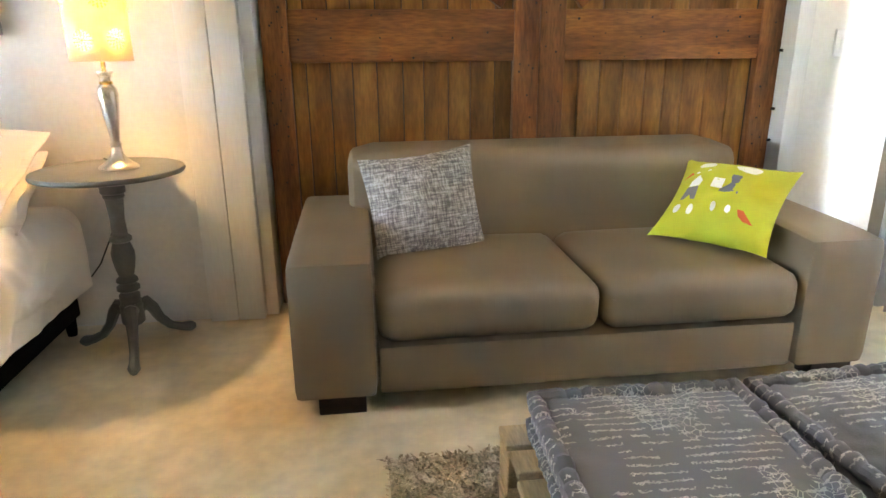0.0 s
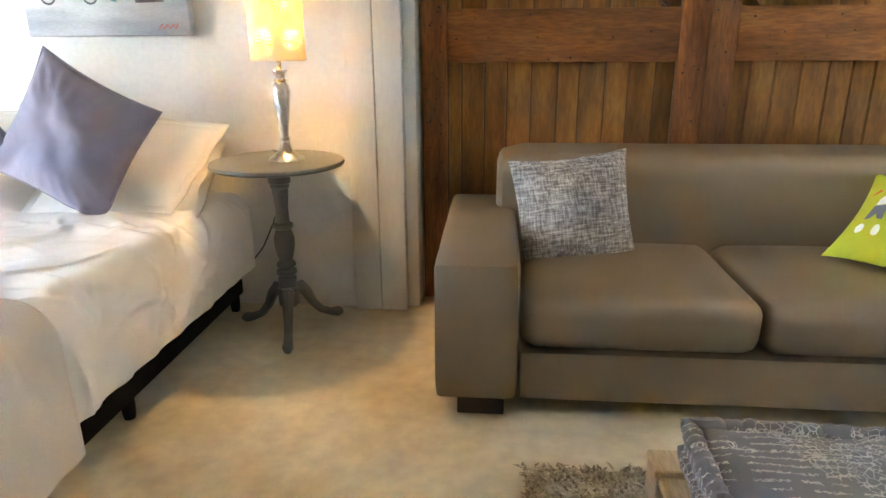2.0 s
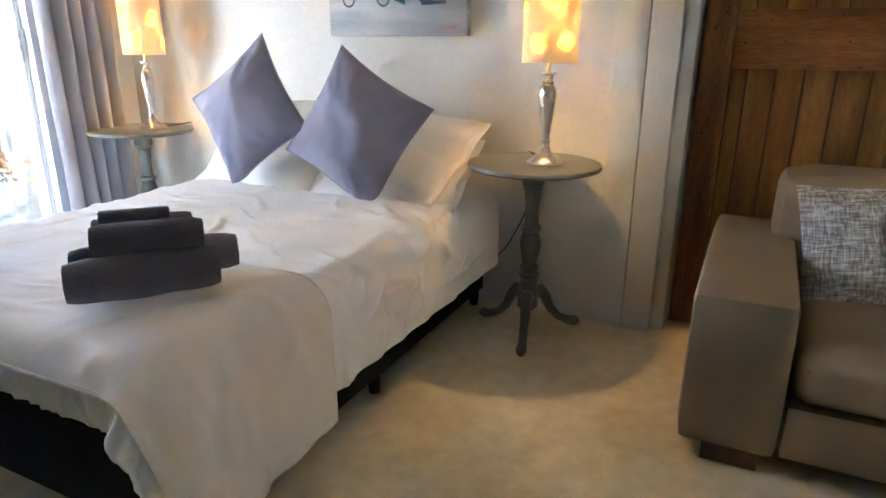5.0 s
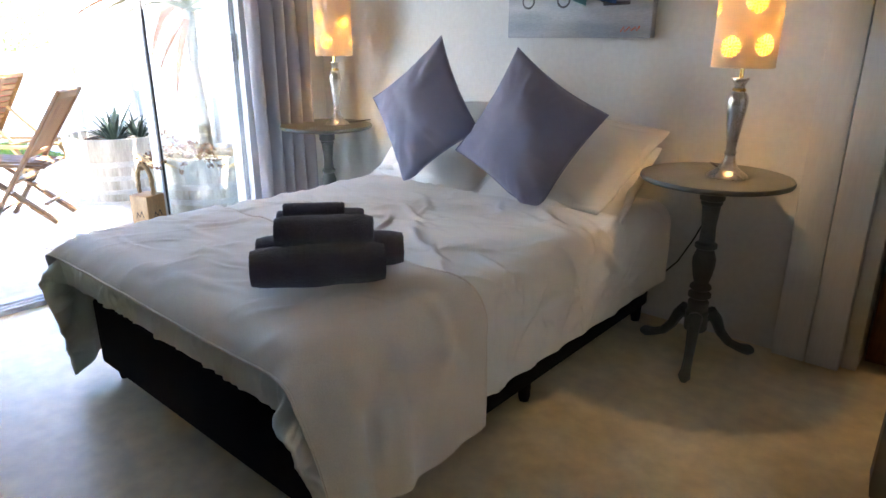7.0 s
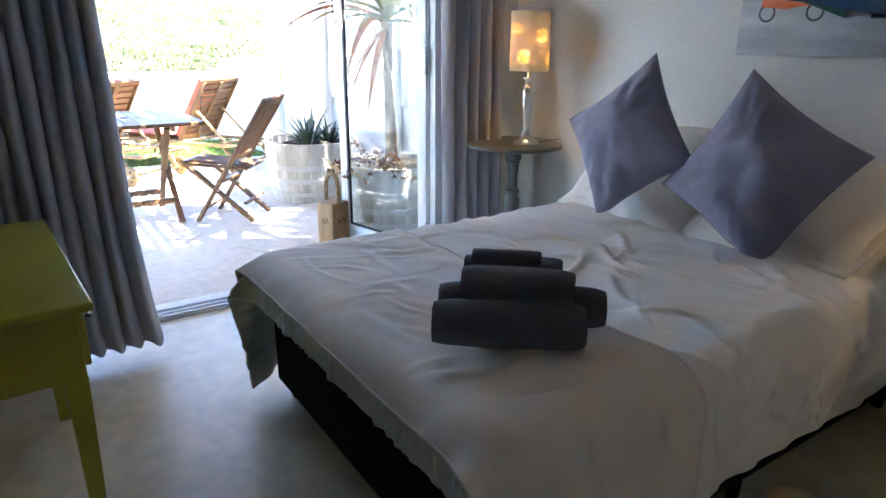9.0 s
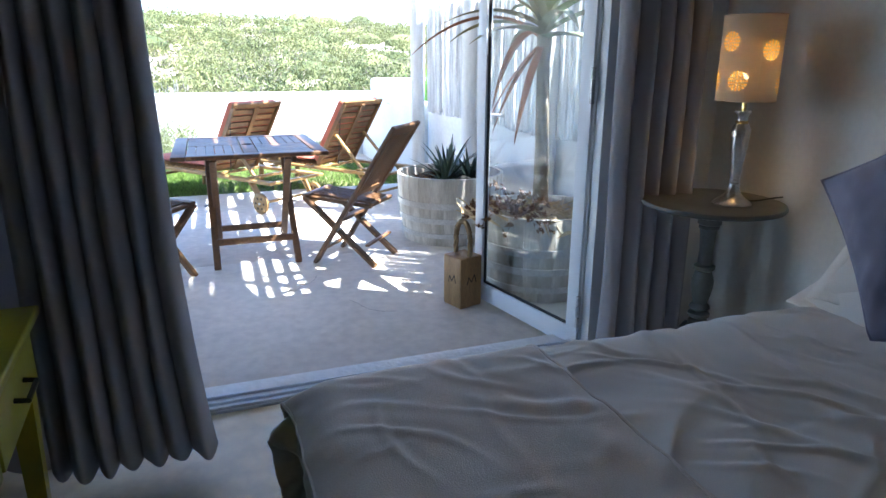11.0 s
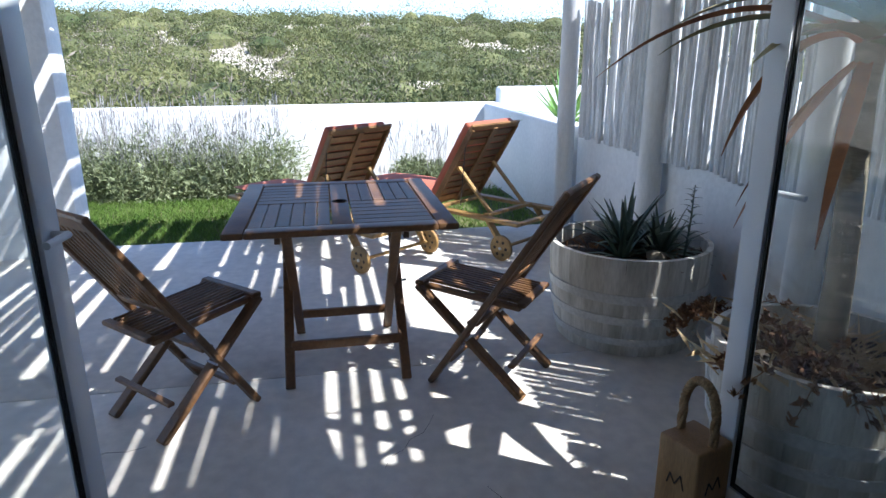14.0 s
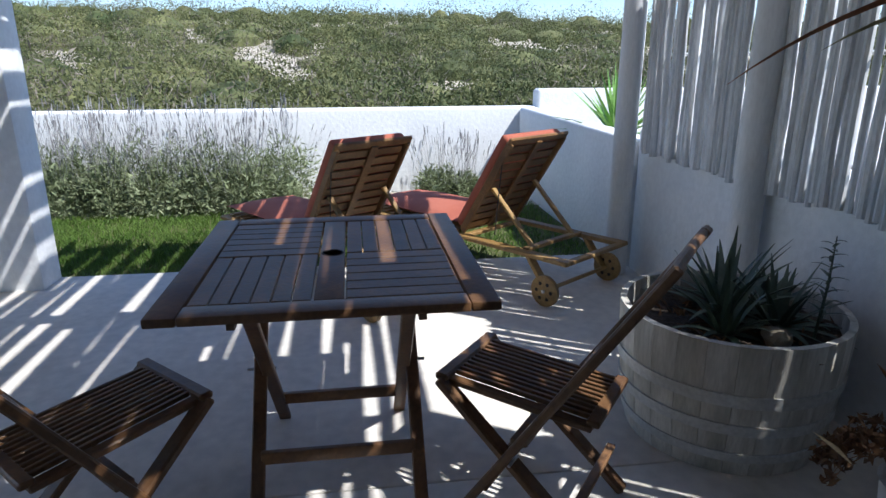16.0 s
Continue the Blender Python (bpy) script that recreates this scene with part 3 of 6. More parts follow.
def curtain(name, y0, y1, x, z0, z1, folds, depth, material, label, flare=0.0, seed=0.0, cols=160):
    rng = random.Random(seed)
    jitter = [rng.uniform(0.6, 1.35) for _ in range(folds + 2)]

    def at(u, v):
        k = u * folds
        amp = depth * jitter[int(k)] * (0.75 + 0.35 * (1 - v))
        fy = y0 + (y1 - y0) * u + (u ** 2) * flare * (1 - v) ** 4
        fx = x + 1.9 * amp * abs(math.sin(math.pi * (k + 0.16 * noise.noise((u * 7, v * 1.5, seed))))) ** 0.75
        fx += 0.012 * noise.noise((u * 9, v * 3, seed + 4))
        fy += 0.008 * noise.noise((u * 5, v * 4, seed + 8))
        return Vector((fx, fy, z0 + (z1 - z0) * v + (0.012 * math.sin(u * folds * 6.28) if v == 0 else 0)))

    ob = part(name, sheet(at, cols, 26), material, None, label, True, 80)
    thicken(ob, 0.004, 0)
    return tagged(ob, label, "curtain")


curtain("curtain", 0.62, 1.04, -3.03, 0.05, 2.3, 7, 0.036, CURTAIN, "grey lined curtain gathered in folds at the patio doors", 0.07, 1.0, 224)
curtain("curtain", -0.35, 0.66, -3.16, 0.02, 2.3, 4, 0.022, CURTAIN, "grey lined curtain hanging flat beside the patio doors", 0.0, 5.0)
curtain("curtain", 2.70, 3.10, -3.20, 0.02, 2.3, 5, 0.045, CURTAIN, "grey lined curtain gathered beside a bedside table", 0.0, 3.0)
curtain("curtain", 2.25, 3.06, 2.60, 0.02, 2.3, 7, 0.05, SHEER, "thin white curtain lit by the window behind it", 0.0, 7.0)
# unseen curtain, widened across the window to dim its light in the room
curtain("curtain", 0.2, 2.32, 2.62, 0.02, 2.3, 13, 0.05, SHEER, "thin white curtain lit by the window behind it", 0.0, 9.0)

sw = part("light_switch", box(2.44, 2.52, NY - 0.024, NY - 0.012, 1.14, 1.26, 0.004), PLASTIC)
tagged(sw, "white plastic light switch on the wall", "switch")
part("rocker", box(2.465, 2.495, NY - 0.030, NY - 0.0245, 1.175, 1.225, 0.002), PLASTIC, sw)


# ---- sofa ----
def sofa():
    ob = thing("sofa", pose(0, 0, 0), "taupe leatherette two-seat sofa with wide square arms on dark feet", "sofa")

    def puffed(x0, x1, y0, y1, z0, z1, bevel, puff=0.0, slope=0.0, seg=5, cuts=10):
        b = bmesh.new()
        made = bmesh.ops.create_cube(b, size=1.0)
        bmesh.ops.subdivide_edges(b, edges=b.edges[:], cuts=cuts, use_grid_fill=True)
        sx, sy, sz = (x1 - x0) / 2, (y1 - y0) / 2, (z1 - z0) / 2
        for v in b.verts:
            p = Vector((v.co.x * 2 * sx, v.co.y * 2 * sy, v.co.z * 2 * sz))
            q = Vector((max(-sx + bevel, min(sx - bevel, p.x)), max(-sy + bevel, min(sy - bevel, p.y)), max(-sz + bevel, min(sz - bevel, p.z))))
            d = p - q
            if d.length > 1e-6:
                p = q + d.normalized() * min(bevel, max(abs(d.x), abs(d.y), abs(d.z)))
            f = max(0, 1 - (p.x / sx) ** 2) * max(0, 1 - (p.y / sy) ** 2)
            p.z += puff * f * (1 if p.z > 0 else 0) + slope * (p.y / sy) * (p.z > 0)
            p += Vector((noise.noise(p * 4 + Vector((x0, y0, z0))), noise.noise(p * 4 + Vector((7, y0, z0))), 0)) * 0.003
            v.co = p + Vector(((x0 + x1) / 2, (y0 + y1) / 2, (z0 + z1) / 2))
        return b

    part("arm", puffed(0.0, 0.285, 2.41, 3.34, 0.065, 0.565, 0.03, 0.006, 0.012), SOFA, ob)
    part("arm", puffed(1.785, 2.07, 2.41, 3.34, 0.065, 0.565, 0.03, 0.006, 0.012), SOFA, ob)
    part("seat_base", puffed(0.287, 1.783, 2.43, 3.20, 0.068, 0.245, 0.014), SOFA, ob)
    part("backrest", puffed(0.20, 1.88, 3.05, 3.36, 0.24, 0.80, 0.075, 0.0, 0.01, cuts=14), SOFA, ob)
    for x0, x1 in ((0.29, 1.052), (1.058, 1.782)):
        c = part("seat_cushion", puffed(x0, x1, 2.415, 3.10, 0.25, 0.435, 0.06, 0.022, 0.0, cuts=14), SOFA, ob)
        zs = 0.43
        seam = [(x0 + 0.012, 2.46, zs - 0.05), (x0 + 0.03, 2.425, zs - 0.06), ((x0 + x1) / 2, 2.418, zs - 0.055), (x1 - 0.03, 2.425, zs - 0.06), (x1 - 0.012, 2.46, zs - 0.05)]
        part("seam", tube(seam, 0.0025, 5), SOFA, c)
    for x in (0.08, 1.88):
        for y in (2.44, 3.2):
            part("foot", box(x, x + 0.16, y, y + 0.09, 0.0, 0.068, 0.004), DARKWOOD, ob)


sofa()


def settle(ob, m, rest, reach=0.035):
    """Squashes the lowest part of a cushion on to the surface it stands on, and lets it bulge there."""
    back = m.inverted()
    for v in ob.data.vertices:
        p = m @ v.co
        low = rest + reach - p.z
        if low > 0:
            v.co.z *= 1 + 0.9 * min(1.0, low / reach)
            p = m @ v.co
            p.z = rest + reach * math.exp(-low / reach) + 0.008 * noise.noise(p * 22)
            v.co = back @ p


def cushion(name, m, w, thick, material, label, seed, pipe=None, pinch=0.05, crumple=0.012, rest=0.0):
    ob = tagged(part(name, pillow(w, w, thick, seed, 30 if rest else 20, pinch, crumple), material, None, label, True, 60), label, "cushion")
    ob.matrix_world = m
    if rest:
        for v in ob.data.vertices:
            r = math.hypot(v.co.x, v.co.y) / (w / 2)
            a = math.atan2(v.co.y, v.co.x)
            fold = (1 - abs(noise.noise((math.cos(a * 2) * 3.0, math.sin(a * 2) * 3.0, seed + r * 0.7)))) ** 5
            v.co.z *= 1 - 0.22 * fold * min(1, max(0, r - 0.35) * 2)
        settle(ob, m, rest)
    if pipe:
        p = piping(w, w, pinch, 0.004, ob, pipe)
        if rest:
            settle(p, m, rest)
    return ob


def facing(centre, lean, yaw, roll):
    """Pose of a cushion whose face looks to -y: leaned back, turned and rolled in its own plane (degrees)."""
    return pose(*centre) @ pose(0, 0, 0, 0, 0, yaw) @ pose(0, 0, 0, 90 - lean, 0, 0) @ pose(0, 0, 0, 0, 0, roll)


cushion("sofa_cushion", facing((0.50, 2.93, 0.585), 16, 10, 5), 0.465, 0.17, TWEED, "grey and cream tweed cushion leaning on the sofa", 1.3, None, 0.08, 0.018)
lime = cushion("sofa_cushion", facing((1.658, 2.775, 0.601), 54.9, -47.4, -0.9), 0.445, 0.20, LIME, "lime green cushion with white, grey and red printed shapes", 2.7, None, 0.11, 0.02)


def print_patch(name, outline, material):
    """A flat printed shape that follows the lime cushion's front."""
    b = bmesh.new()
    vs = []
    for u, v in outline:
        x, y, z = pillow_point(u, v, 0.445, 0.445, 0.20, 0.11, 2.7, 0.02)
        vs.append(b.verts.new((x, y, z + 0.0022)))
    cu, cv = sum(u for u, _ in outline) / len(outline), sum(v for _, v in outline) / len(outline)
    x, y, z = pillow_point(cu, cv, 0.445, 0.445, 0.20, 0.11, 2.7, 0.02)
    c = b.verts.new((x, y, z + 0.0026))
    for k in range(len(vs)):
        b.faces.new((vs[k], vs[(k + 1) % len(vs)], c))
    part(name, b, material, lime)


def oval(cx, cy, rx, ry, n=14):
    return [(cx + rx * math.cos(2 * math.pi * k / n), cy + ry * math.sin(2 * math.pi * k / n)) for k in range(n)]


print_patch("printed_oval", oval(-0.48, 0.66, 0.17, 0.12), INKW)
print_patch("printed_oval", oval(0.28, 0.66, 0.22, 0.15), INKW)
print_patch("printed_block", [(-0.62, 0.42), (-0.34, 0.44), (-0.42, -0.05), (-0.62, -0.06)], INKW)
print_patch("printed_block", [(-0.63, -0.07), (-0.42, -0.06), (-0.40, -0.36), (-0.48, -0.36), (-0.53, -0.18), (-0.60, -0.36), (-0.68, -0.36)], INKG)
print_patch("printed_block", [(0.10, 0.36), (0.26, 0.38), (0.34, -0.16), (-0.02, -0.16)], INKG)
print_patch("printed_block", [(-0.18, 0.16), (0.03, 0.14), (0.02, -0.08), (-0.20, -0.06)], INKW)
print_patch("printed_oval", oval(-0.66, -0.55, 0.06, 0.10), INKW)
print_patch("printed_oval", oval(-0.42, -0.55, 0.06, 0.10), INKW)
print_patch("printed_oval", oval(0.00, -0.50, 0.05, 0.08), INKW)
print_patch("printed_oval", oval(0.26, -0.50, 0.05, 0.08), INKW)
print_patch("printed_block", [(0.42, -0.45), (0.52, -0.43), (0.72, -0.62), (0.55, -0.64), (0.46, -0.58)], INKR)
print_patch("printed_block", [(-0.86, 0.26), (-0.74, 0.44), (-0.68, 0.38)], INKR)


# ---- bed ----
BX0, BX1, BY0, BY1 = -2.36, -0.985, 1.37, 3.30


def laid_cloth(rect, step, block, slack, rounds, passes, seed, under=None, rumple=1.0):
    """Lets a rectangle of cloth (s0, s1, t0, t1) fall over a rounded block (x0, x1, y0, y1, top, radius) and settle in folds.
    slack: how much longer the threads are than the space they are laid in. Returns the grid of its points, row by row."""
    s0, s1, t0, t1 = rect
    x0, x1, y0, y1, top, r = block
    nx, ny = int((s1 - s0) / step) + 1, int((t1 - t0) / step) + 1
    sx, sy = (s1 - s0) / (nx - 1), (t1 - t0) / (ny - 1)
    u, v = np.meshgrid(np.linspace(s0, s1, nx), np.linspace(t0, t1, ny))
    wave = np.array([[0.020 * noise.noise((a * 2.3, b * 1.9, seed)) + 0.014 * noise.noise((a * 5.5 + b * 2, b * 4.2 - a, seed + 4)) + 0.008 * noise.noise((a * 12, b * 10, seed + 9)) for a, b in zip(ra, rb)] for ra, rb in zip(u.tolist(), v.tolist())])
    crown = np.array([[0.012 * noise.noise((a * 1.7, b * 1.7, 31.0)) for a in u[0].tolist()] for b in v[:, 0].tolist()])
    p = np.stack([u, v, top + 0.035 + rumple * wave], 2)
    speed = np.zeros_like(p)
    lx, ly = sx * slack, sy * slack
    diagonal = math.hypot(lx, ly)
    low, high = np.array((x0 + r, y0 + r, -1.0)), np.array((x1 - r, y1 - r, top - r))

    def tie(a, b, length, give, only_short=False):
        d = b - a
        l = np.sqrt((d * d).sum(-1, keepdims=True)) + 1e-9
        k = (l - length) / l * (0.5 * give)
        if only_short:
            k = np.minimum(k, 0)
        d *= k
        a += d
        b -= d

    for n in range(rounds):
        before = p.copy()
        speed[..., 2] -= 9.8 * 0.006
        p += speed * 0.006
        for _ in range(passes):
            for o in (0, 1):
                m, q = (nx - o) // 2 * 2 + o, (ny - o) // 2 * 2 + o
                tie(p[:, o:m:2], p[:, o + 1:m:2], lx, 0.95)
                tie(p[o:q:2], p[o + 1:q:2], ly, 0.95)
                tie(p[o:q:2, :-1], p[o + 1:q:2, 1:], diagonal, 0.35)
                tie(p[o:q:2, 1:], p[o + 1:q:2, :-1], diagonal, 0.35)
            for o in range(4):
                m, q = (nx - 2 - o + 3) // 4, (ny - 2 - o + 3) // 4
                tie(p[:, o:o + 4 * m:4][:, :m], p[:, o + 2::4][:, :m], 2 * lx, 0.4, True)
                tie(p[o:o + 4 * q:4][:q], p[o + 2::4][:q], 2 * ly, 0.4, True)
            ground = p.copy()
            ground[..., 2] -= crown
            core = np.clip(ground, low, high)
            away = ground - core
            l = np.sqrt((away * away).sum(-1, keepdims=True)) + 1e-9
            touch = (l < r)[..., 0]
            p[touch] += (away / l * (r - l))[touch]
            p[..., 2] = np.maximum(p[..., 2], 0.02)
        if under and (n % 5 == 4 or n > rounds - 4):
            for j in range(ny):
                for i in range(nx):
                    ok, at, normal, _ = under.closest_point_on_mesh(p[j, i].tolist(), distance=0.05)
                    if ok:
                        gap = (Vector(p[j, i]) - at).dot(normal)
                        if gap < 0.014:
                            p[j, i] += np.array(normal) * (0.014 - gap)
                            touch[j, i] = True
        held = touch & (p[..., 2] > top - 0.03)
        p[held, :2] = before[held, :2] + 0.25 * (p[held, :2] - before[held, :2])
        speed = (p - before) / 0.006 * 0.985
        speed[touch] *= 0.35
        fast = np.sqrt((speed * speed).sum(-1, keepdims=True)) + 1e-9
        speed *= np.minimum(1, 1.2 / fast)
    return p


def finer(grid, k):
    """The same cloth with k times as many points each way, smoothed."""
    for axis in (0, 1):
        n = grid.shape[axis]
        at = np.linspace(0, n - 1, (n - 1) * k + 1)
        lo = np.minimum(at.astype(int), n - 2)
        f = (at - lo).reshape((-1, 1, 1) if axis == 0 else (1, -1, 1))
        grid = np.take(grid, lo, axis) * (1 - f) + np.take(grid, lo + 1, axis) * f
    for _ in range(2 * k):
        grid[1:-1] = 0.5 * grid[1:-1] + 0.25 * (grid[2:] + grid[:-2])
        grid[:, 1:-1] = 0.5 * grid[:, 1:-1] + 0.25 * (grid[:, 2:] + grid[:, :-2])
    return grid


def creased(grid, rect, folds, puff, seed):
    """Raises soft creases (s, t, heading, half length, half width, height) and puffs out of a laid cloth, along its normals."""
    s0, s1, t0, t1 = rect
    u, v = np.meshgrid(np.linspace(s0, s1, grid.shape[1]), np.linspace(t0, t1, grid.shape[0]))
    rise = np.zeros(u.shape)
    for n, (cs, ct, heading, half, width, height) in enumerate(folds):
        c, s = math.cos(heading), math.sin(heading)
        a = ((u - cs) * c + (v - ct) * s) / half
        b = (v - ct) * c - (u - cs) * s + half * 0.22 * math.sin(n * 1.7) * (a * a) + 0.012 * np.sin(a * 2.5 + n)
        rise += height * np.exp(-a ** 2 * 1.6) * (np.exp(-(b / width) ** 2) - 0.45 * np.exp(-((b - 1.7 * width) / (1.5 * width)) ** 2))
    rise += puff * np.sin(u * 17 + 2.1 * np.sin(v * 11 + seed)) * np.sin(v * 14 + 1.8 * np.sin(u * 9 + seed)) * 0.5
    across = np.cross(np.gradient(grid, axis=1), np.gradient(grid, axis=0))
    across /= np.linalg.norm(across, axis=2, keepdims=True) + 1e-9
    return grid + across * np.maximum(rise, -0.006)[..., None]


def cloth_mesh(grid):
    bm = bmesh.new()
    rows = [[bm.verts.new(p) for p in row] for row in grid.tolist()]
    for a, b in zip(rows, rows[1:]):
        for k in range(len(a) - 1):
            bm.faces.new((a[k], a[k + 1], b[k + 1], b[k]))
    return bm


def bed():
    ob = thing("bed", pose(0, 0, 0), "double bed with a dark brown cloth-covered base and mattress", "bed")
    part("base", box(BX0 + 0.02, BX1 - 0.02, BY0 + 0.02, BY1, 0.075, 0.335, 0.012), BEDBASE, ob, "dark brown cloth-covered base")
    part("mattress", box(BX0 + 0.02, BX1 - 0.02, BY0 + 0.03, BY1, 0.335, 0.50, 0.05, 4), LINEN, ob)
    for x in (BX0 + 0.06, BX1 - 0.05):
        for y in (BY0 + 0.08, 2.325, BY1 - 0.05):
            part("leg", lathe([(0.018, 0), (0.022, 0.02), (0.024, 0.08)], 12, None, (x, y, 0)), BEDBASE, ob)
    # white duvet with its satin border
    duvet_block = (BX0 - 0.03, BX1 + 0.055, BY0 - 0.06, 3.60, 0.578, 0.10)
    rect = (-2.78, -0.655, 1.232, 3.27)
    grid = finer(laid_cloth(rect, 0.0185, duvet_block, 1.01, 170, 11, 2.0), 3)
    rg = random.Random(5)
    folds = [(rg.uniform(-2.4, -1.0), rg.uniform(1.75, 3.2), rg.gauss(0.6, 0.7), rg.uniform(0.07, 0.20), rg.uniform(0.009, 0.020), rg.uniform(0.004, 0.0105)) for _ in range(95)]
    folds += [(rg.uniform(-1.05, -0.7), rg.uniform(1.6, 3.2), rg.gauss(-0.75, 0.65), rg.uniform(0.08, 0.26), rg.uniform(0.010, 0.022), rg.uniform(0.005, 0.012)) for _ in range(28)]
    folds += [(rg.uniform(-2.7, -0.7), rg.uniform(1.21, 1.40), rg.gauss(1.57, 0.4), rg.uniform(0.05, 0.12), rg.uniform(0.007, 0.014), rg.uniform(0.004, 0.008)) for _ in range(90)]
    folds += [(rg.uniform(-2.25, -1.1), rg.uniform(2.35, 2.75), rg.gauss(0.2, 0.5), rg.uniform(0.12, 0.30), rg.uniform(0.016, 0.03), rg.uniform(0.008, 0.015)) for _ in range(14)]
    grid = creased(grid, rect, folds, 0.010, 2.0)
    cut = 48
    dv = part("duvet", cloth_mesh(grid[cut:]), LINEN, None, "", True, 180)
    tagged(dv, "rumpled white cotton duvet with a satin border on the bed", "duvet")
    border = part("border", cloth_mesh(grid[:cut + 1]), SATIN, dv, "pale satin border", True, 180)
    whole = part("cloth", cloth_mesh(grid[::2, ::2]), LINEN)
    bpy.context.view_layer.update()

    # fleece throw, which lies on the duvet
    throw_block = (BX0 - 0.046, BX1 + 0.071, BY0 - 0.076, 3.60, 0.592, 0.11)
    rect = (-2.60, -0.56, 1.285, 1.925)
    fleece = finer(laid_cloth(rect, 0.0165, throw_block, 1.008, 170, 12, 7.0, whole, 0.45), 2)
    bpy.data.objects.remove(whole)
    folds = [(rg.uniform(-0.98, -0.56), rg.uniform(1.30, 1.90), rg.gauss(0.12, 0.2), rg.uniform(0.10, 0.22), rg.uniform(0.016, 0.034), rg.uniform(0.003, 0.008)) for _ in range(14)]
    folds += [(rg.uniform(-2.5, -1.0), rg.uniform(1.30, 1.90), rg.gauss(0.9, 0.6), rg.uniform(0.08, 0.20), rg.uniform(0.010, 0.022), rg.uniform(0.002, 0.006)) for _ in range(40)]
    fleece = creased(fleece, rect, folds, 0.003, 7.0)
    th = part("throw", cloth_mesh(fleece), THROW, None, "", True, 180)
    tagged(th, "cream fleece throw laid across the foot of the bed", "throw")
    for edge in (fleece[0], fleece[-1], fleece[:, 0], fleece[:, -1]):
        part("hem", tube([Vector(p) + Vector((0, 0, 0.002)) for p in edge[::2].tolist()], 0.0055, 6), THROW, th, "stitched fleece hem")
    for ob2, t in ((dv, 0.010), (border, 0.010), (th, 0.008)):
        thicken(ob2, t, 0)


bed()


def sleeping_pillow(m, label, seed):
    ob = tagged(part("pillow", pillow(0.68, 0.46, 0.17, seed, 20, 0.03, 0.02), LINEN, None, label, True, 60), label, "pillow", "pillows on the bed")
    ob.matrix_world = m
    fl = bmesh.new()
    sheet(lambda a, b: Vector(((2 * a - 1) * 0.362, (2 * b - 1) * 0.255, 0.006 * math.sin(a * 21) * math.cos(b * 17))), 20, 20, fl)
    f = part("flange", fl, LINEN, ob)
    thicken(f, 0.005, 0)
    return ob


for k, (x, z, y, lean) in enumerate(((-1.355, 0.675, 3.05, 62), (-1.365, 0.755, 3.10, 54), (-2.02, 0.675, 3.05, 62), (-2.02, 0.775, 3.12, 52))):
    sleeping_pillow(facing((x, y, z), lean, (4, -7, -3, 6)[k], (2, -5, -3, 4)[k]), "plump white cotton pillow with a flat border against the wall", 3.1 * k)
cushion("bed_cushion", facing((-1.986, 2.823, 0.920), 13.0, -1.2, 37.2), 0.50, 0.23, LILAC, "lilac grey cotton cushion stood on its corner on the bed", 4.2, LILAC, 0.09, 0.015, 0.60)
cushion("bed_cushion", facing((-1.415, 2.838, 0.874), 13.2, 2.0, 61.4), 0.515, 0.23, LILAC, "lilac grey cotton cushion stood on its corner beside its twin", 8.4, LILAC, 0.09, 0.015, 0.60)


def towel_roll(p, q, r, label, seed, flat=0.93):
    p, q = Vector(p), Vector(q)
    axis = q - p
    ob = thing("rolled_towel", Matrix.Translation((p + q) / 2) @ Vector((1, 0, 0)).rotation_difference(axis.normalized()).to_matrix().to_4x4(), label, "towel", "towels on the bed")
    n, l = 44, axis.length / 2
    bm = bmesh.new()
    def at(u, v):
        turns = 2 * math.pi * u
        rad = r * (1 + 0.09 * noise.noise((seed, math.cos(turns) * 1.6, v * 3)) + 0.035 * noise.noise((seed, math.sin(turns) * 6, v * 11)) + (0.05 if 0.66 < u < 0.70 else 0.0)) * (1 - 0.15 * abs(2 * v - 1) ** 8)
        return Vector(((2 * v - 1) * l, rad * math.cos(turns), flat * rad * math.sin(turns)))
    sheet(at, n, 14, bm)
    bmesh.ops.remove_doubles(bm, verts=bm.verts, dist=0.0005)
    part("roll", bm, TOWEL, ob)
    for end in (-1, 1):
        b2 = bmesh.new()
        pts = []
        for k in range(60):
            a = k / 59 * 4.4 * math.pi
            rr = r * 0.80 * (1 - k / 66)
            pts.append((end * (l * (0.985 + 0.02 * math.sin(k)) - 0.004), rr * math.cos(a), flat * rr * math.sin(a)))
        tube(pts, 0.0062, 5, b2)
        part("spiral_end", b2, TOWEL, ob)
        b3 = lathe([(r * 0.78, 0), (r * 0.78, 0.004)], 24)
        bmesh.ops.transform(b3, matrix=pose(end * (l * 0.955), 0, 0, 0, 90, 0) @ Matrix.Diagonal((flat, 1, 1, 1)), verts=b3.verts)
        part("end_disc", b3, TOWEL, ob)
    return ob


towel_roll((-1.36, 1.465, 0.667), (-1.14, 1.745, 0.667), 0.060, "thick charcoal grey rolled bath towel on the throw", 1)
towel_roll((-1.475, 1.56, 0.660), (-1.20, 1.88, 0.660), 0.053, "charcoal grey rolled towel behind another roll", 2)
towel_roll((-1.36, 1.55, 0.752), (-1.175, 1.74, 0.752), 0.045, "charcoal grey rolled hand towel on top of two rolls", 3)
towel_roll((-1.455, 1.625, 0.748), (-1.29, 1.81, 0.748), 0.043, "small folded charcoal face cloth on top of the towels", 4, 0.75)
towel_roll((-1.415, 1.62, 0.788), (-1.30, 1.745, 0.788), 0.024, "small folded charcoal face cloth on top of the towels", 5, 0.8)


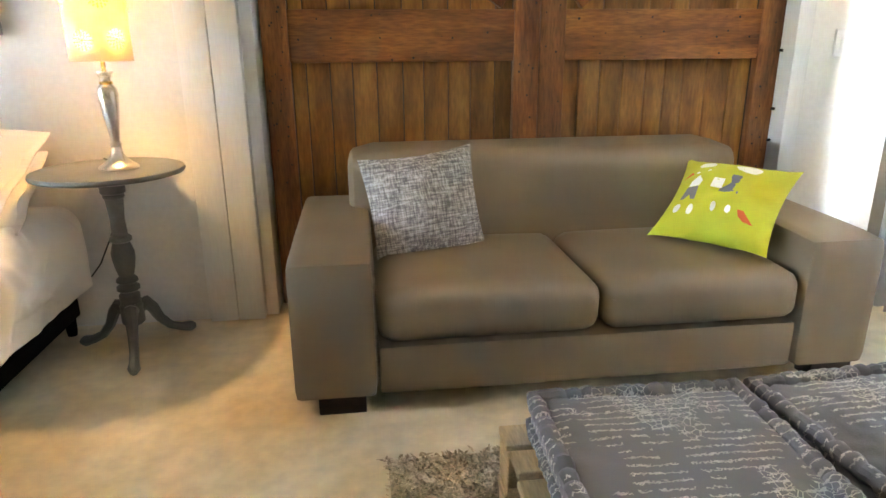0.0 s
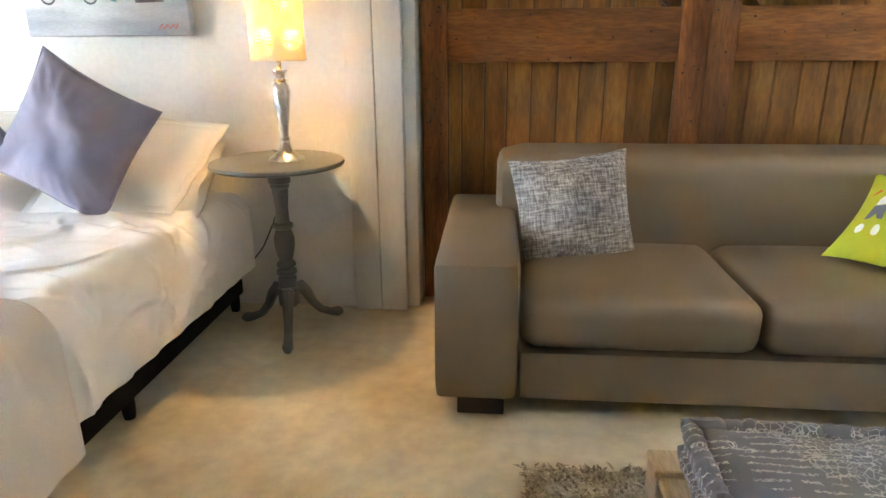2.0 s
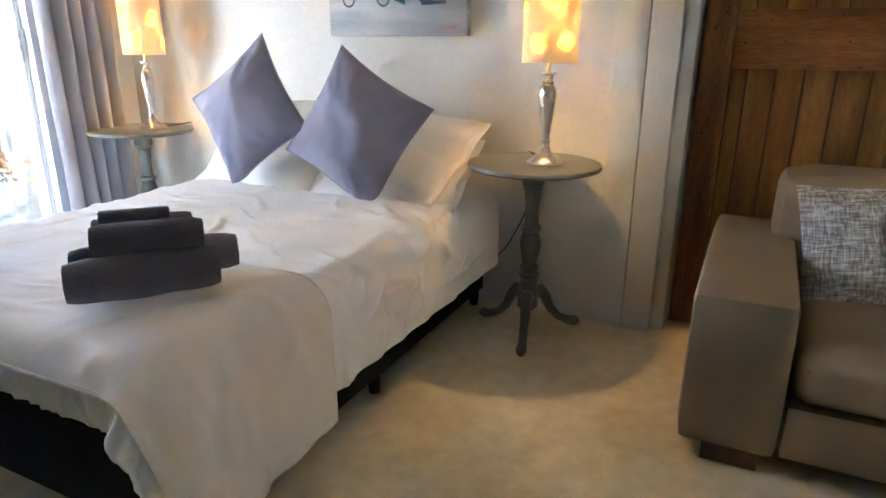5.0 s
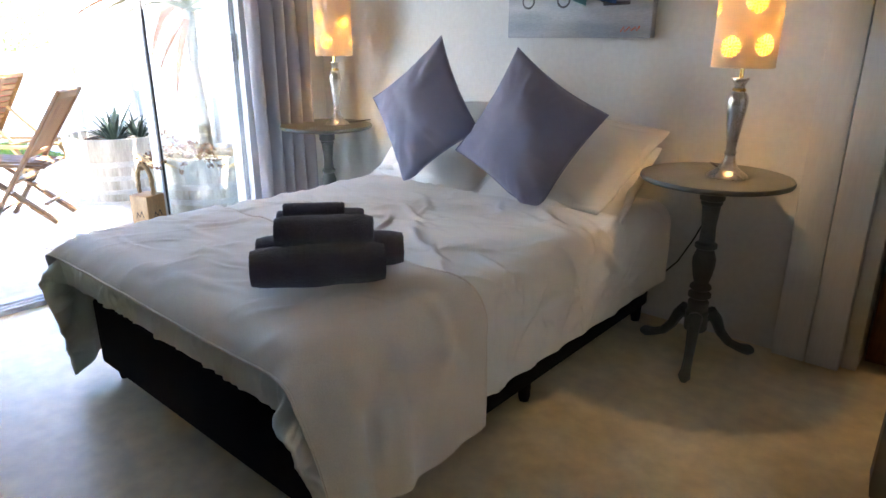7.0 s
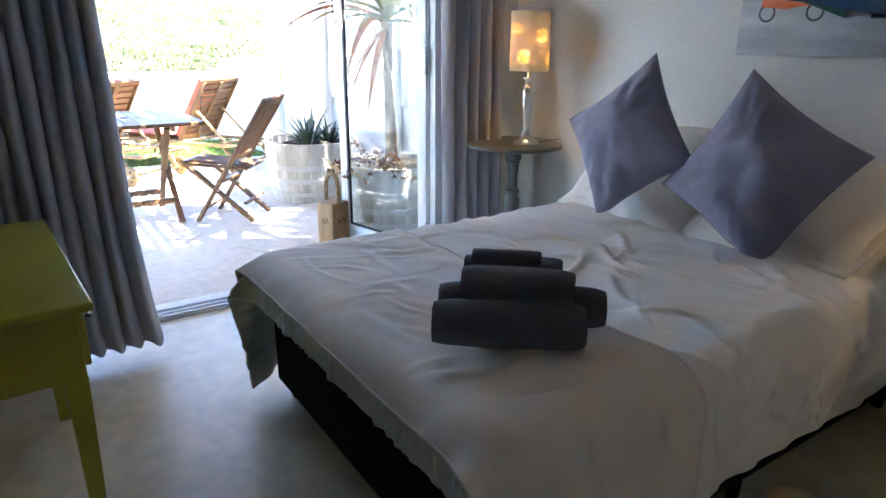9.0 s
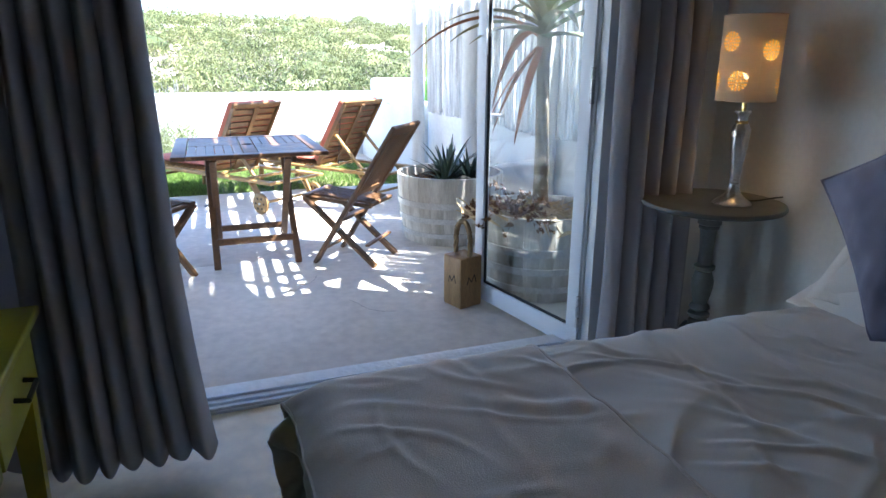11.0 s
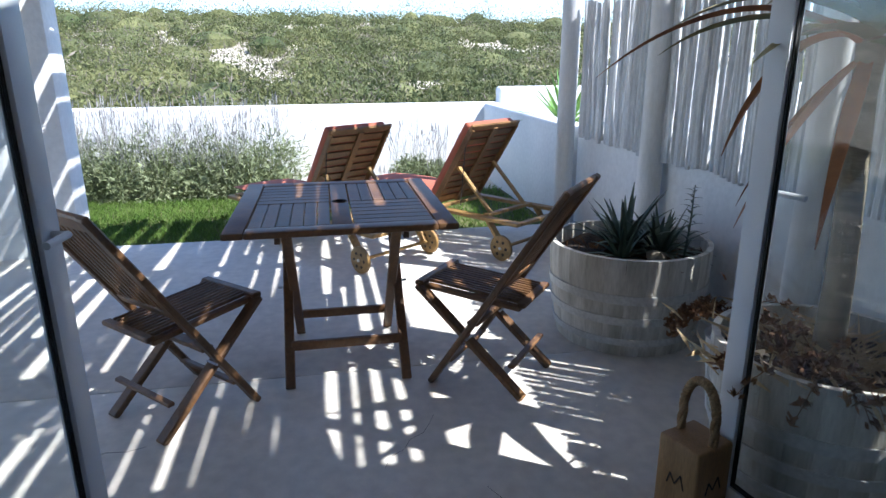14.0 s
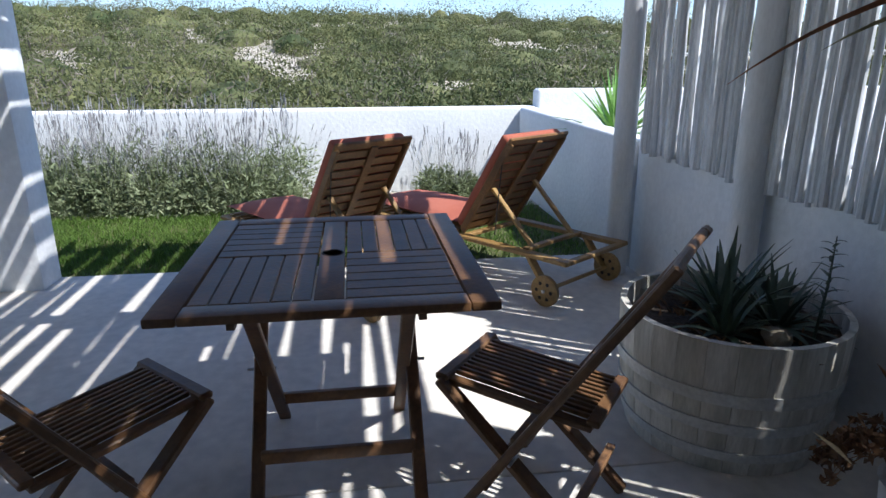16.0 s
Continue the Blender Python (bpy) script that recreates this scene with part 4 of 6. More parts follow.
# ---- bedside tables and lamps ----
def bedside_table(x, y, turn):
    ob = thing("bedside_table", pose(x, y, 0, 0, 0, turn), "grey painted round pedestal table on three curved legs", "table", "bedside tables")
    part("tabletop", lathe([(0.248, 0.738), (0.270, 0.744), (0.274, 0.752), (0.270, 0.762), (0.256, 0.766)], 48), TABLEPAINT, ob)
    prof = [(0.030, 0.21), (0.040, 0.215), (0.040, 0.25), (0.030, 0.262), (0.044, 0.272), (0.044, 0.285), (0.030, 0.296), (0.042, 0.308), (0.040, 0.318), (0.028, 0.33),
            (0.036, 0.36), (0.043, 0.40), (0.044, 0.43), (0.032, 0.47), (0.042, 0.478), (0.042, 0.492), (0.030, 0.50), (0.027, 0.56), (0.034, 0.645), (0.040, 0.652), (0.040, 0.66), (0.036, 0.664), (0.046, 0.67), (0.048, 0.738)]
    part("column", lathe(prof, 20), TABLEPAINT, ob)
    part("hub", lathe([(0.034, 0.12), (0.045, 0.13), (0.045, 0.205), (0.036, 0.212)], 12), TABLEPAINT, ob)
    for k in range(3):
        a = radians(120 * k)
        pts, rad = [], []
        for r, z, w in ((0.03, 0.185, 0.030), (0.06, 0.195, 0.030), (0.085, 0.165, 0.024), (0.11, 0.11, 0.020), (0.15, 0.062, 0.018), (0.20, 0.036, 0.019), (0.238, 0.026, 0.024), (0.258, 0.020, 0.014)):
            pts.append((r * math.cos(a), r * math.sin(a), z))
            rad.append(w)
        part("leg", tube(pts, rad, 8), TABLEPAINT, ob)
    return ob


def table_lamp(x, y, turn):
    z0 = 0.767
    ob = thing("table_lamp", pose(x, y, z0, 0, 0, turn), "pewter baluster lamp with a cream shade pierced with flowers, lit", "lamp", "bedside lamps")
    prof = [(0.070, 0.0), (0.072, 0.006), (0.068, 0.012), (0.050, 0.024), (0.032, 0.040), (0.022, 0.062), (0.018, 0.082), (0.021, 0.088), (0.021, 0.096), (0.016, 0.10), (0.018, 0.12), (0.027, 0.19), (0.034, 0.25),
            (0.036, 0.275), (0.032, 0.295), (0.020, 0.312), (0.018, 0.318), (0.018, 0.33), (0.024, 0.342), (0.030, 0.350), (0.030, 0.355)]
    part("base", lathe(prof, 28), PEWTER, ob, "pewter baluster base")
    part("collar", lathe([(0.0215, 0.308), (0.0235, 0.314), (0.0215, 0.320)], 20), BRASS, ob, "brass collar")
    part("stem", lathe([(0.008, 0.355), (0.008, 0.47)], 10), BRASS, ob, "brass stem")
    bulb = part("bulb", lathe([(0.012, 0.47), (0.014, 0.485), (0.027, 0.51), (0.030, 0.53), (0.024, 0.552), (0.008, 0.562)], 14), BULB, ob, "glowing bulb")
    r, zb, zt = 0.104, 0.392, 0.69
    flowers = ((-100, 0.46), (-62, 0.60), (-150, 0.59), (-38, 0.465), (20, 0.57), (160, 0.46), (100, 0.58), (60, 0.45))
    spots = [(0.0, 0.0, 0.005)] + [(q * math.cos(2 * math.pi * j / c), q * math.sin(2 * math.pi * j / c), s) for q, c, s in ((0.012, 7, 0.0032), (0.022, 11, 0.0036), (0.031, 15, 0.0040)) for j in range(c)]

    def pierced(f):
        c = f.calc_center_median()
        for ang, zc in flowers:
            du = (math.atan2(c.y, c.x) - radians(ang) + math.pi) % (2 * math.pi) - math.pi
            if abs(du * r) < 0.04 and abs(c.z - zc) < 0.04:
                return any((du * r - a) ** 2 + (c.z - zc - b) ** 2 < s * s for a, b, s in spots)
        return False

    drum = sheet(lambda u, v: Vector((r * math.cos(2 * math.pi * u), r * math.sin(2 * math.pi * u), zb + (zt - zb) * v)), 380, 176)
    bmesh.ops.delete(drum, geom=[f for f in drum.faces if pierced(f)], context="FACES")
    sh = part("shade", drum, SHADE, ob, "cream pierced drum shade")
    thicken(sh, 0.0015, -1)
    for zz in (zb, zt):
        ring = [(r * math.cos(k * math.pi / 24), r * math.sin(k * math.pi / 24), zz) for k in range(49)]
        part("rim", tube(ring, 0.002, 5, caps=False), SHADE, sh)
    for k, (ang, zc) in enumerate(flowers):
        m = bmesh.new()
        for rad, count, size in ((0.0, 1, 0.005), (0.012, 7, 0.0032), (0.022, 11, 0.0036), (0.031, 15, 0.0040)):
            for j in range(count):
                t = 2 * math.pi * j / count
                du, dv = rad * math.cos(t), rad * math.sin(t)
                ring = []
                for q in range(7):
                    e = 2 * math.pi * q / 7
                    pu = du + size * (1.25 * math.cos(e) * math.cos(t) - 0.8 * math.sin(e) * math.sin(t))
                    pv = dv + size * (1.25 * math.cos(e) * math.sin(t) + 0.8 * math.sin(e) * math.cos(t))
                    aa = radians(ang) + pu / r
                    ring.append(m.verts.new(((r + 0.0012) * math.cos(aa), (r + 0.0012) * math.sin(aa), zc + pv)))
                m.faces.new(ring)
        part("cutout", m, PETAL, sh, "yellow glowing flower cut-out")
    flex = [(-0.02, 0.066, 0.010), (-0.06, 0.12, 0.004), (-0.11, 0.19, 0.004), (-0.145, 0.25, 0.003)]
    part("cord", tube(flex, 0.003, 6), CABLE, ob, "black cord")
    return ob


BULB, _t, _n, _b = shade_nodes("bulb_glow")
_b.inputs["Emission Color"].default_value = (1.0, 0.62, 0.25, 1)
_b.inputs["Emission Strength"].default_value = 4.0
for k, (x, y, lx, ly, turn) in enumerate(((-0.70, 3.06, -0.65, 3.03, -76), (-2.975, 3.05, -2.885, 3.06, -60))):
    bedside_table(x, y, turn)
    table_lamp(lx, ly, (0, -25)[k])
    lamp("lamp_bulb", "POINT", pose(lx, ly, 0.767 + 0.53), 1.35, (1.0, 0.64, 0.27), radius=0.032)
cord = tube([(-0.80, 3.29, 0.765), (-0.79, 3.315, 0.70), (-0.775, 3.325, 0.64), (-0.80, 3.325, 0.52), (-0.84, 3.33, 0.42), (-0.90, 3.33, 0.30), (-0.95, 3.335, 0.24)], 0.0035, 6)
fx = tagged(part("lamp_flex", cord, CABLE), "black lamp flex hanging down the wall", "cable")
part("inline_switch", box(-0.80, -0.772, 3.312, 3.332, 0.60, 0.665, 0.004), CABLE, fx)


# ---- painting ----
def painting():
    x0, x1, z0, z1, y = -1.85, -1.118, 1.255, 1.80, 3.30
    ob = thing("painting", pose(0, 0, 0), "unframed street-scene oil painting on canvas in greys with orange and blue", "painting")
    part("canvas", box(x0, x1, y, NY - 0.002, z0, z1, 0.004), CANVAS, ob)

    def stroke(pts, w, material, dy=0.0):
        b = bmesh.new()
        tube([(px, 0, pz) for px, pz in pts], w / 2, 6, b)
        bmesh.ops.transform(b, matrix=Matrix.Translation((0, y - 0.001 - dy, 0)) @ Matrix.Diagonal((1, 0.003 / w, 1, 1)), verts=b.verts)
        part("brushwork", b, material, ob)

    def daub(cx, cz, rx, rz, material, dy=0.0, square=False):
        b = lathe([(1, 0), (0.97, 0.0016)], 4 if square else 14)
        bmesh.ops.transform(b, matrix=Matrix.Translation((cx, y - 0.0005 - dy, cz)) @ Matrix.Diagonal((rx, 1, rz, 1)) @ pose(0, 0, 0, 90, 0, 45 if square else 0), verts=b.verts)
        part("brushwork", b, material, ob)

    for cx in (-1.735, -1.545):
        ring = [(cx + 0.031 * math.cos(a * 0.393), 1.418 + 0.031 * math.sin(a * 0.393)) for a in range(17)]
        stroke(ring, 0.009, OILK)
        daub(cx, 1.418, 0.011, 0.011, CANVAS, 0.001)
    stroke([(-1.76, 1.458), (-1.66, 1.447), (-1.60, 1.455), (-1.51, 1.462)], 0.035, OILR, 0.001)
    daub(-1.56, 1.49, 0.07, 0.035, OILR, 0.001)
    daub(-1.71, 1.52, 0.022, 0.08, OILR)
    daub(-1.43, 1.51, 0.055, 0.12, OILT, 0, True)
    daub(-1.34, 1.53, 0.02, 0.13, OILK, 0, True)
    stroke([(-1.345, 1.396), (-1.22, 1.398)], 0.016, OILK)
    daub(-1.285, 1.43, 0.046, 0.034, OILB, 0.001, True)
    stroke([(-1.325, 1.452), (-1.245, 1.454)], 0.010, OILT, 0.002)
    daub(-1.285, 1.50, 0.05, 0.05, OILT, 0.0)
    sign = [(-1.255, 1.280), (-1.240, 1.302), (-1.235, 1.281), (-1.215, 1.300), (-1.205, 1.284), (-1.19, 1.30), (-1.18, 1.284), (-1.168, 1.304)]
    stroke(sign, 0.005, INKR)


painting()


# ---- desk ----
def desk():
    ob = thing("desk", pose(-1.80, 0.795, 0, 0, 0, 3.2), "chartreuse painted wooden desk with drawers and straight legs", "desk")
    x0, x1, y0, y1, z = -0.92, 0.0, -0.52, 0.0, 0.715
    part("top", box(x0, x1, y0, y1, z - 0.024, z, 0.007, 3), DESKPAINT, ob)
    part("apron", box(x0 + 0.03, x1 - 0.03, y0 + 0.03, y1 - 0.035, 0.51, z - 0.0245, 0.004), DESKPAINT, ob)
    for a, b in ((x0 + 0.06, -0.47), (-0.45, x1 - 0.06)):
        d = part("drawer", box(a, b, y1 - 0.034, y1 - 0.018, 0.53, z - 0.04, 0.004), DESKPAINT, ob)
        h = part("handle", tube([((a + b) / 2 - 0.05, y1 - 0.018, 0.61), ((a + b) / 2 - 0.05, y1 + 0.008, 0.605), ((a + b) / 2 + 0.05, y1 + 0.008, 0.605), ((a + b) / 2 + 0.05, y1 - 0.018, 0.61)], 0.006, 6), CABLE, d, "dark metal handle")
    for lx, bx in ((x0 + 0.06, x0 + 0.10), (x1 - 0.06, x1 - 0.10)):
        for ly in (y0 + 0.06, y1 - 0.06):
            bm = bmesh.new()
            vs = []
            for z2, cx, w in ((0.0, bx, 0.017), (0.515, lx, 0.026)):
                vs.append([bm.verts.new((cx + sx * w, ly + sy * w, z2)) for sx, sy in ((-1, -1), (1, -1), (1, 1), (-1, 1))])
            for j in range(4):
                bm.faces.new((vs[0][j], vs[0][(j + 1) % 4], vs[1][(j + 1) % 4], vs[1][j]))
            bm.faces.new(vs[0][::-1])
            bm.faces.new(vs[1])
            part("leg", bm, DESKPAINT, ob)


desk()


# ---- pallet table, cushions, rug ----
def pallet(z, label):
    ob = thing("pallet", pose(0, 0, z), label, "pallet", "stacked pallets")
    x0, x1, y0, y1 = 0.575, 1.78, 1.02, 1.86
    for y in (y0 + 0.05, (y0 + y1) / 2, y1 - 0.05):
        part("bearer", box(x0, x1, y - 0.045, y + 0.045, 0.02, 0.118, 0.003, 1), PALLET, ob)
    ny = 8
    for k in range(ny):
        y = y0 + 0.045 + k * (y1 - y0 - 0.09) / (ny - 1)
        part("board", box(x0 - 0.004 * (k % 3), x1, y - 0.042, y + 0.042, 0.119, 0.139, 0.003, 1), PALLET, ob)
    for y in (y0 + 0.05, y1 - 0.05):
        part("bottom_board", box(x0, x1, y - 0.045, y + 0.045, 0.0, 0.019, 0.003, 1), PALLET, ob)


pallet(0.012, "raw pine pallet lying on the rug")
pallet(0.152, "raw pine pallet stacked on another as a low table")


def floor_cushion(x0, x1, y0, y1, turn, label, seed):
    w, h, z0, z1 = x1 - x0, y1 - y0, 0.0, 0.115
    ob = thing("floor_cushion", pose((x0 + x1) / 2, (y0 + y1) / 2, 0.2925, 0, 0, turn), label, "cushion", "cushions on the pallets")

    def top(a, b):
        u, v = 2 * a - 1, 2 * b - 1
        f = (1 - abs(u) ** 6) * (1 - abs(v) ** 6)
        return Vector((u * (w / 2 - 0.022), v * (h / 2 - 0.022), z1 - 0.022 + 0.012 * f + 0.006 * noise.noise((u * 3 + seed, v * 3, 1)) + 0.003 * noise.noise((u * 9 + seed, v * 9, 1))))

    part("top_panel", sheet(top, 40, 40), PRINT, ob)
    part("side", box(-w / 2 + 0.014, w / 2 - 0.014, -h / 2 + 0.014, h / 2 - 0.014, 0.004, z1 - 0.025, 0.02, 3), PRINT, ob)
    for zz in (z1 - 0.022, 0.022):
        loop, rad = [], []
        for k in range(180):
            a = k / 180 * 4
            s, f = int(a), a - int(a)
            u, v = [(-1 + 2 * f, -1), (1, -1 + 2 * f), (1 - 2 * f, 1), (-1, 1 - 2 * f)][s]
            loop.append((u * (w / 2 - 0.022), v * (h / 2 - 0.022), zz + 0.002 * math.sin(k * 1.7)))
            rad.append(0.0205 + 0.0022 * math.sin(k * 2.1) + 0.0018 * math.sin(k * 0.77 + seed))
        loop.append(loop[0])
        rad.append(rad[0])
        part("rolled_edge", tube(loop, rad, 10, caps=False), PRINT, ob, "tufted rolled edge")


floor_cushion(0.615, 1.165, 1.22, 1.83, -2, "grey mattress cushion printed with cream handwriting and flowers", 1.0)
floor_cushion(1.195, 1.76, 1.20, 1.84, 3, "grey script-printed mattress cushion beside its twin", 5.0)
rug = tagged(part("rug", box(0.30, 2.10, 0.7, 2.15, 0.001, 0.010, 0.004), RUG), "beige shaggy rug under the pallet table", "rug")
rng = np.random.default_rng(11)
strip = np.concatenate([np.stack([rng.uniform(0.29, 0.72, 5200), rng.uniform(0.9, 2.16, 5200), np.full(5200, 0.008)], 1),
                        np.stack([rng.uniform(0.72, 2.1, 5200), rng.uniform(1.80, 2.16, 5200), np.full(5200, 0.008)], 1)])
tagged(blades("shag", strip, 0.013, 0.0055, 1.9, RUG, rug), "", "", "", "stuff")


# ---- patio doors ----
dfm = thing("door_frame", pose(0, 0, 0), "white aluminium patio door frame with a floor track", "door")
tagged(dfm, kind="structure")
for y0, y1 in ((0.56, 0.62), (2.74, 2.80)):
    part("jamb", box(WX - 0.085, WX + 0.025, y0, y1, 0.0, 2.16, 0.003), METALW, dfm)
    part("stop", box(WX - 0.06, WX - 0.03, y0 + (0.061 if y0 < 1 else -0.012), y0 + (0.073 if y0 < 1 else -0.001), 0.03, 2.1, 0.002), METALW, dfm)
part("head", box(WX - 0.085, WX + 0.025, 0.62, 2.74, 2.10, 2.16, 0.003), METALW, dfm)
part("sill", box(WX - 0.085, WX + 0.03, 0.62, 2.74, -0.02, 0.012, 0.003), METALW, dfm)
for x in (WX - 0.07, WX - 0.02, WX + 0.022):
    part("track", box(x - 0.006, x + 0.006, 0.62, 2.74, 0.012, 0.026, 0.002), METALW, dfm)
setting("trim", box(WX - 0.2, WX - 0.086, 0.56, 2.80, -0.10, 0.004, 0.004), OUTWALL, "plastered outer doorstep")


def glass_leaf(name, hinge, free, label):
    (hx, hy), (fx2, fy2) = hinge, free
    a = math.degrees(math.atan2(fy2 - hy, fx2 - hx))
    length = math.hypot(fx2 - hx, fy2 - hy)
    ob = thing(name, pose(hx, hy, 0.0, 0, 0, a), label, "door", "patio door leaves")
    tagged(ob, kind="structure")
    w, z0, z1 = 0.075, -0.015, 2.09
    for x0, x1 in ((0, w), (length - w, length)):
        part("leaf_stile", box(x0, x1, -0.02, 0.02, z0, z1, 0.003), METALW, ob)
    part("leaf_rail", box(w + 0.0005, length - w - 0.0005, -0.0195, 0.0195, z0, z0 + 0.10, 0.003), METALW, ob)
    part("leaf_rail", box(w + 0.0005, length - w - 0.0005, -0.0195, 0.0195, z1 - 0.08, z1, 0.003), METALW, ob)
    pane = part("pane", box(w - 0.004, length - w + 0.004, -0.003, 0.003, z0 + 0.096, z1 - 0.076), GLASS, ob, "clear glass pane", False)
    pane.visible_shadow = False
    gk = bmesh.new()
    for side in (-1, 1):
        for x in (w + 0.004, length - w - 0.004):
            box(x - 0.003, x + 0.003, side * 0.006 - 0.0025, side * 0.006 + 0.0025, z0 + 0.10, z1 - 0.08, bm=gk)
        for z in (z0 + 0.104, z1 - 0.084):
            box(w + 0.009, length - w - 0.009, side * 0.006 - 0.0025, side * 0.006 + 0.0025, z - 0.005, z + 0.005, bm=gk)
    part("gasket", gk, GASKET, ob, "black rubber gasket")
    for z in (0.18, 1.20, 1.95):
        for k, dz in enumerate((-0.052, 0.0, 0.052)):
            part("hinge", lathe([(0.010, z + dz - 0.024), (0.011, z + dz - 0.022), (0.011, z + dz + 0.022), (0.010, z + dz + 0.024)], 10, None, (-0.006, 0.024 if a < 0 or a > 180 else -0.024, 0)), STEEL, ob, "steel hinge knuckle")
    hz = 1.02
    part("handle", tube([(length - 0.035, -0.02, hz), (length - 0.035, -0.055, hz), (length - 0.13, -0.06, hz)], 0.009, 8), METALW, ob, "white lever handle")
    part("gasket_strip", box(-0.004, 0.012, -0.028, -0.0205, z0, z1), GASKET, ob)
    return ob


glass_leaf("door_3", (WX - 0.04, 2.735), (-4.225, 2.570), "white aluminium framed glass patio door standing open")
glass_leaf("door_4", (WX - 0.04, 0.625), (-4.155, 0.745), "white aluminium framed glass patio door standing open opposite")

# ---- patio ground, walls and fence ----
bm = box(-5.405, WX - 0.2, -3.2, 3.42, -0.2, PZ, 0.004)
setting("patio_floor", bm, PATIO, "pale cement patio screed")
setting("patio_floor", box(-7.95, -5.413, -3.2, 3.42, -0.2, PZ, 0.006), PATIO, "pale cement patio screed beyond a joint")
setting("patio_wall", box(-7.62, WX - 0.2, 3.41, 3.60, -0.2, 0.93, 0.02), OUTWALL, "white plastered low wall under a reed screen")
setting("garden_wall_side", box(-10.6, -7.62, 3.36, 3.56, -0.2, 0.86, 0.03, 3), OUTWALL, "white plastered garden wall with a rounded top")
setting("garden_wall", box(-10.80, -10.60, -9.0, 3.56, -0.2, 0.865, 0.03, 3), OUTWALL, "white plastered garden wall along the dunes")
setting("garden_wall_raised", box(-10.85, -10.62, 3.57, 9.0, -0.2, 1.05, 0.04, 3), OUTWALL, "higher white plastered wall stepping up")
setting("patio_pier", box(-7.96, -7.69, -3.2, -0.49, -0.2, 2.55, 0.015), OUTWALL, "white plastered end wall striped by the pergola's shadow")
setting("house_parapet", box(WX - 0.2, WX + 0.0, -3.2, 3.62, 2.62, 2.80), OUTWALL)
bm = box(WX - 0.2, WX - 0.001, -3.2, -2.2, -0.2, 2.62)
setting("house_wall", bm, OUTWALL, "", False)


def pole(name, p, q, r, material, label, category, group="", bend=0.01, n=10, steps=8, seed=0):
    p, q = Vector(p), Vector(q)
    pts, rad = [], []
    for k in range(steps + 1):
        f = k / steps
        pts.append(p.lerp(q, f) + Vector((noise.noise((f * 2, seed, 0)), noise.noise((f * 2, seed, 9)), noise.noise((f * 2, seed, 5)))) * bend)
        rad.append(r * (1 + 0.06 * noise.noise((f * 4, seed, 3))))
    ob = part(name, tube(pts, rad, n), material)
    return tagged(ob, label, category, group)


for k, (x, y) in enumerate(((-7.53, 3.275), (-6.215, 3.325), (-4.85, 3.325))):
    pole("fence_post", (x, y, PZ - 0.05), (x, y, 2.42), 0.072, POLE, "round limewashed timber post against the wall", "post", "fence posts", 0.008, 16, seed=k)

fence = thing("reed_screen", pose(0, 0, 0), "screen of whitewashed upright reed poles on the low wall", "fence")
tagged(fence, kind="structure")
reeds = []
for k in range(7):
    pts, rad = [], []
    for j in range(9):
        f = j / 8
        pts.append((0.010 * noise.noise((f * 2.2, k * 3.1, 0)), 0.008 * noise.noise((f * 2.2, k * 3.1, 7)), f * 1.0))
        rad.append(0.0175 * (1.08 - 0.2 * f + 0.16 * noise.noise((f * 6, k, 2))))
    reeds.append(mesh_of("reed", tube(pts, rad, 7), REED))
rr = random.Random(4)
x, k = -7.46, 0
while x < -3.56:
    w = rr.uniform(0.75, 1.25)
    ob = new("reed", reeds[rr.randrange(7)])
    ob.parent = fence
    low = 0.80 + rr.uniform(-0.015, 0.015)
    ob.matrix_world = Matrix.LocRotScale((x, 3.372 + rr.uniform(-0.012, 0.012), low), Euler((rr.uniform(-0.006, 0.006), rr.uniform(-0.012, 0.012), rr.uniform(0, 6.28))), (w, w, 1.78 - low + rr.uniform(-0.03, 0.03)))
    x += 0.0352 * w * 0.96 + (rr.uniform(0.006, 0.014) if rr.random() < 0.05 else 0.0)
    k += 1
for z in (0.98, 1.40, 1.70):
    part("cross_rail", tube([(-7.5, 3.399, z), (-3.56, 3.399, z)], 0.010, 6), REED, fence)

pergola = thing("pergola", pose(0, 0, 0), "pergola of rough poles over the patio", "pergola")
tagged(pergola, kind="structure")
for x in (-7.6, -6.2, -4.6):
    part("beam", tube([(x, -3.2, 2.43), (x, 3.6, 2.43)], 0.06, 10), GUM, pergola)
lath = mesh_of("lath", tube([(f * 4.35 - 7.75, 0.02 * noise.noise((f * 4, 1, 0)), 0.012 * noise.noise((f * 4, 5, 0))) for f in [j / 14 for j in range(15)]], 0.029, 7), GUM)
y, k = -3.15, 0
while y < 3.44:
    ob = new("lath", lath)
    ob.parent = pergola
    s = rr.uniform(0.85, 1.3)
    ob.matrix_world = Matrix.LocRotScale((rr.uniform(-0.12, 0.12), y, 2.52), Euler((rr.uniform(0, 6), 0, rr.uniform(-0.006, 0.006))), (1.0, s, s))
    open_part = y > 2.8
    y += 0.058 * s + (rr.uniform(0.026, 0.052) if open_part else rr.uniform(0.013, 0.030)) * (rr.random() < (0.70 if open_part else 0.44))
    k += 1
lath2 = mesh_of("short_lath", tube([(f * 1.0, 0.012 * noise.noise((f * 4, 8, 0)), 0) for f in [j / 6 for j in range(7)]], 0.027, 6), GUM)
for _ in range(80):
    ob = new("short_lath", lath2)
    ob.parent = pergola
    ob.matrix_world = Matrix.LocRotScale((rr.uniform(-7.7, -4.3), rr.uniform(-3.1, 3.2), 2.585), Euler((0, 0, rr.uniform(-0.03, 0.03))), (rr.uniform(0.5, 1.5), 1.3, 1.0))


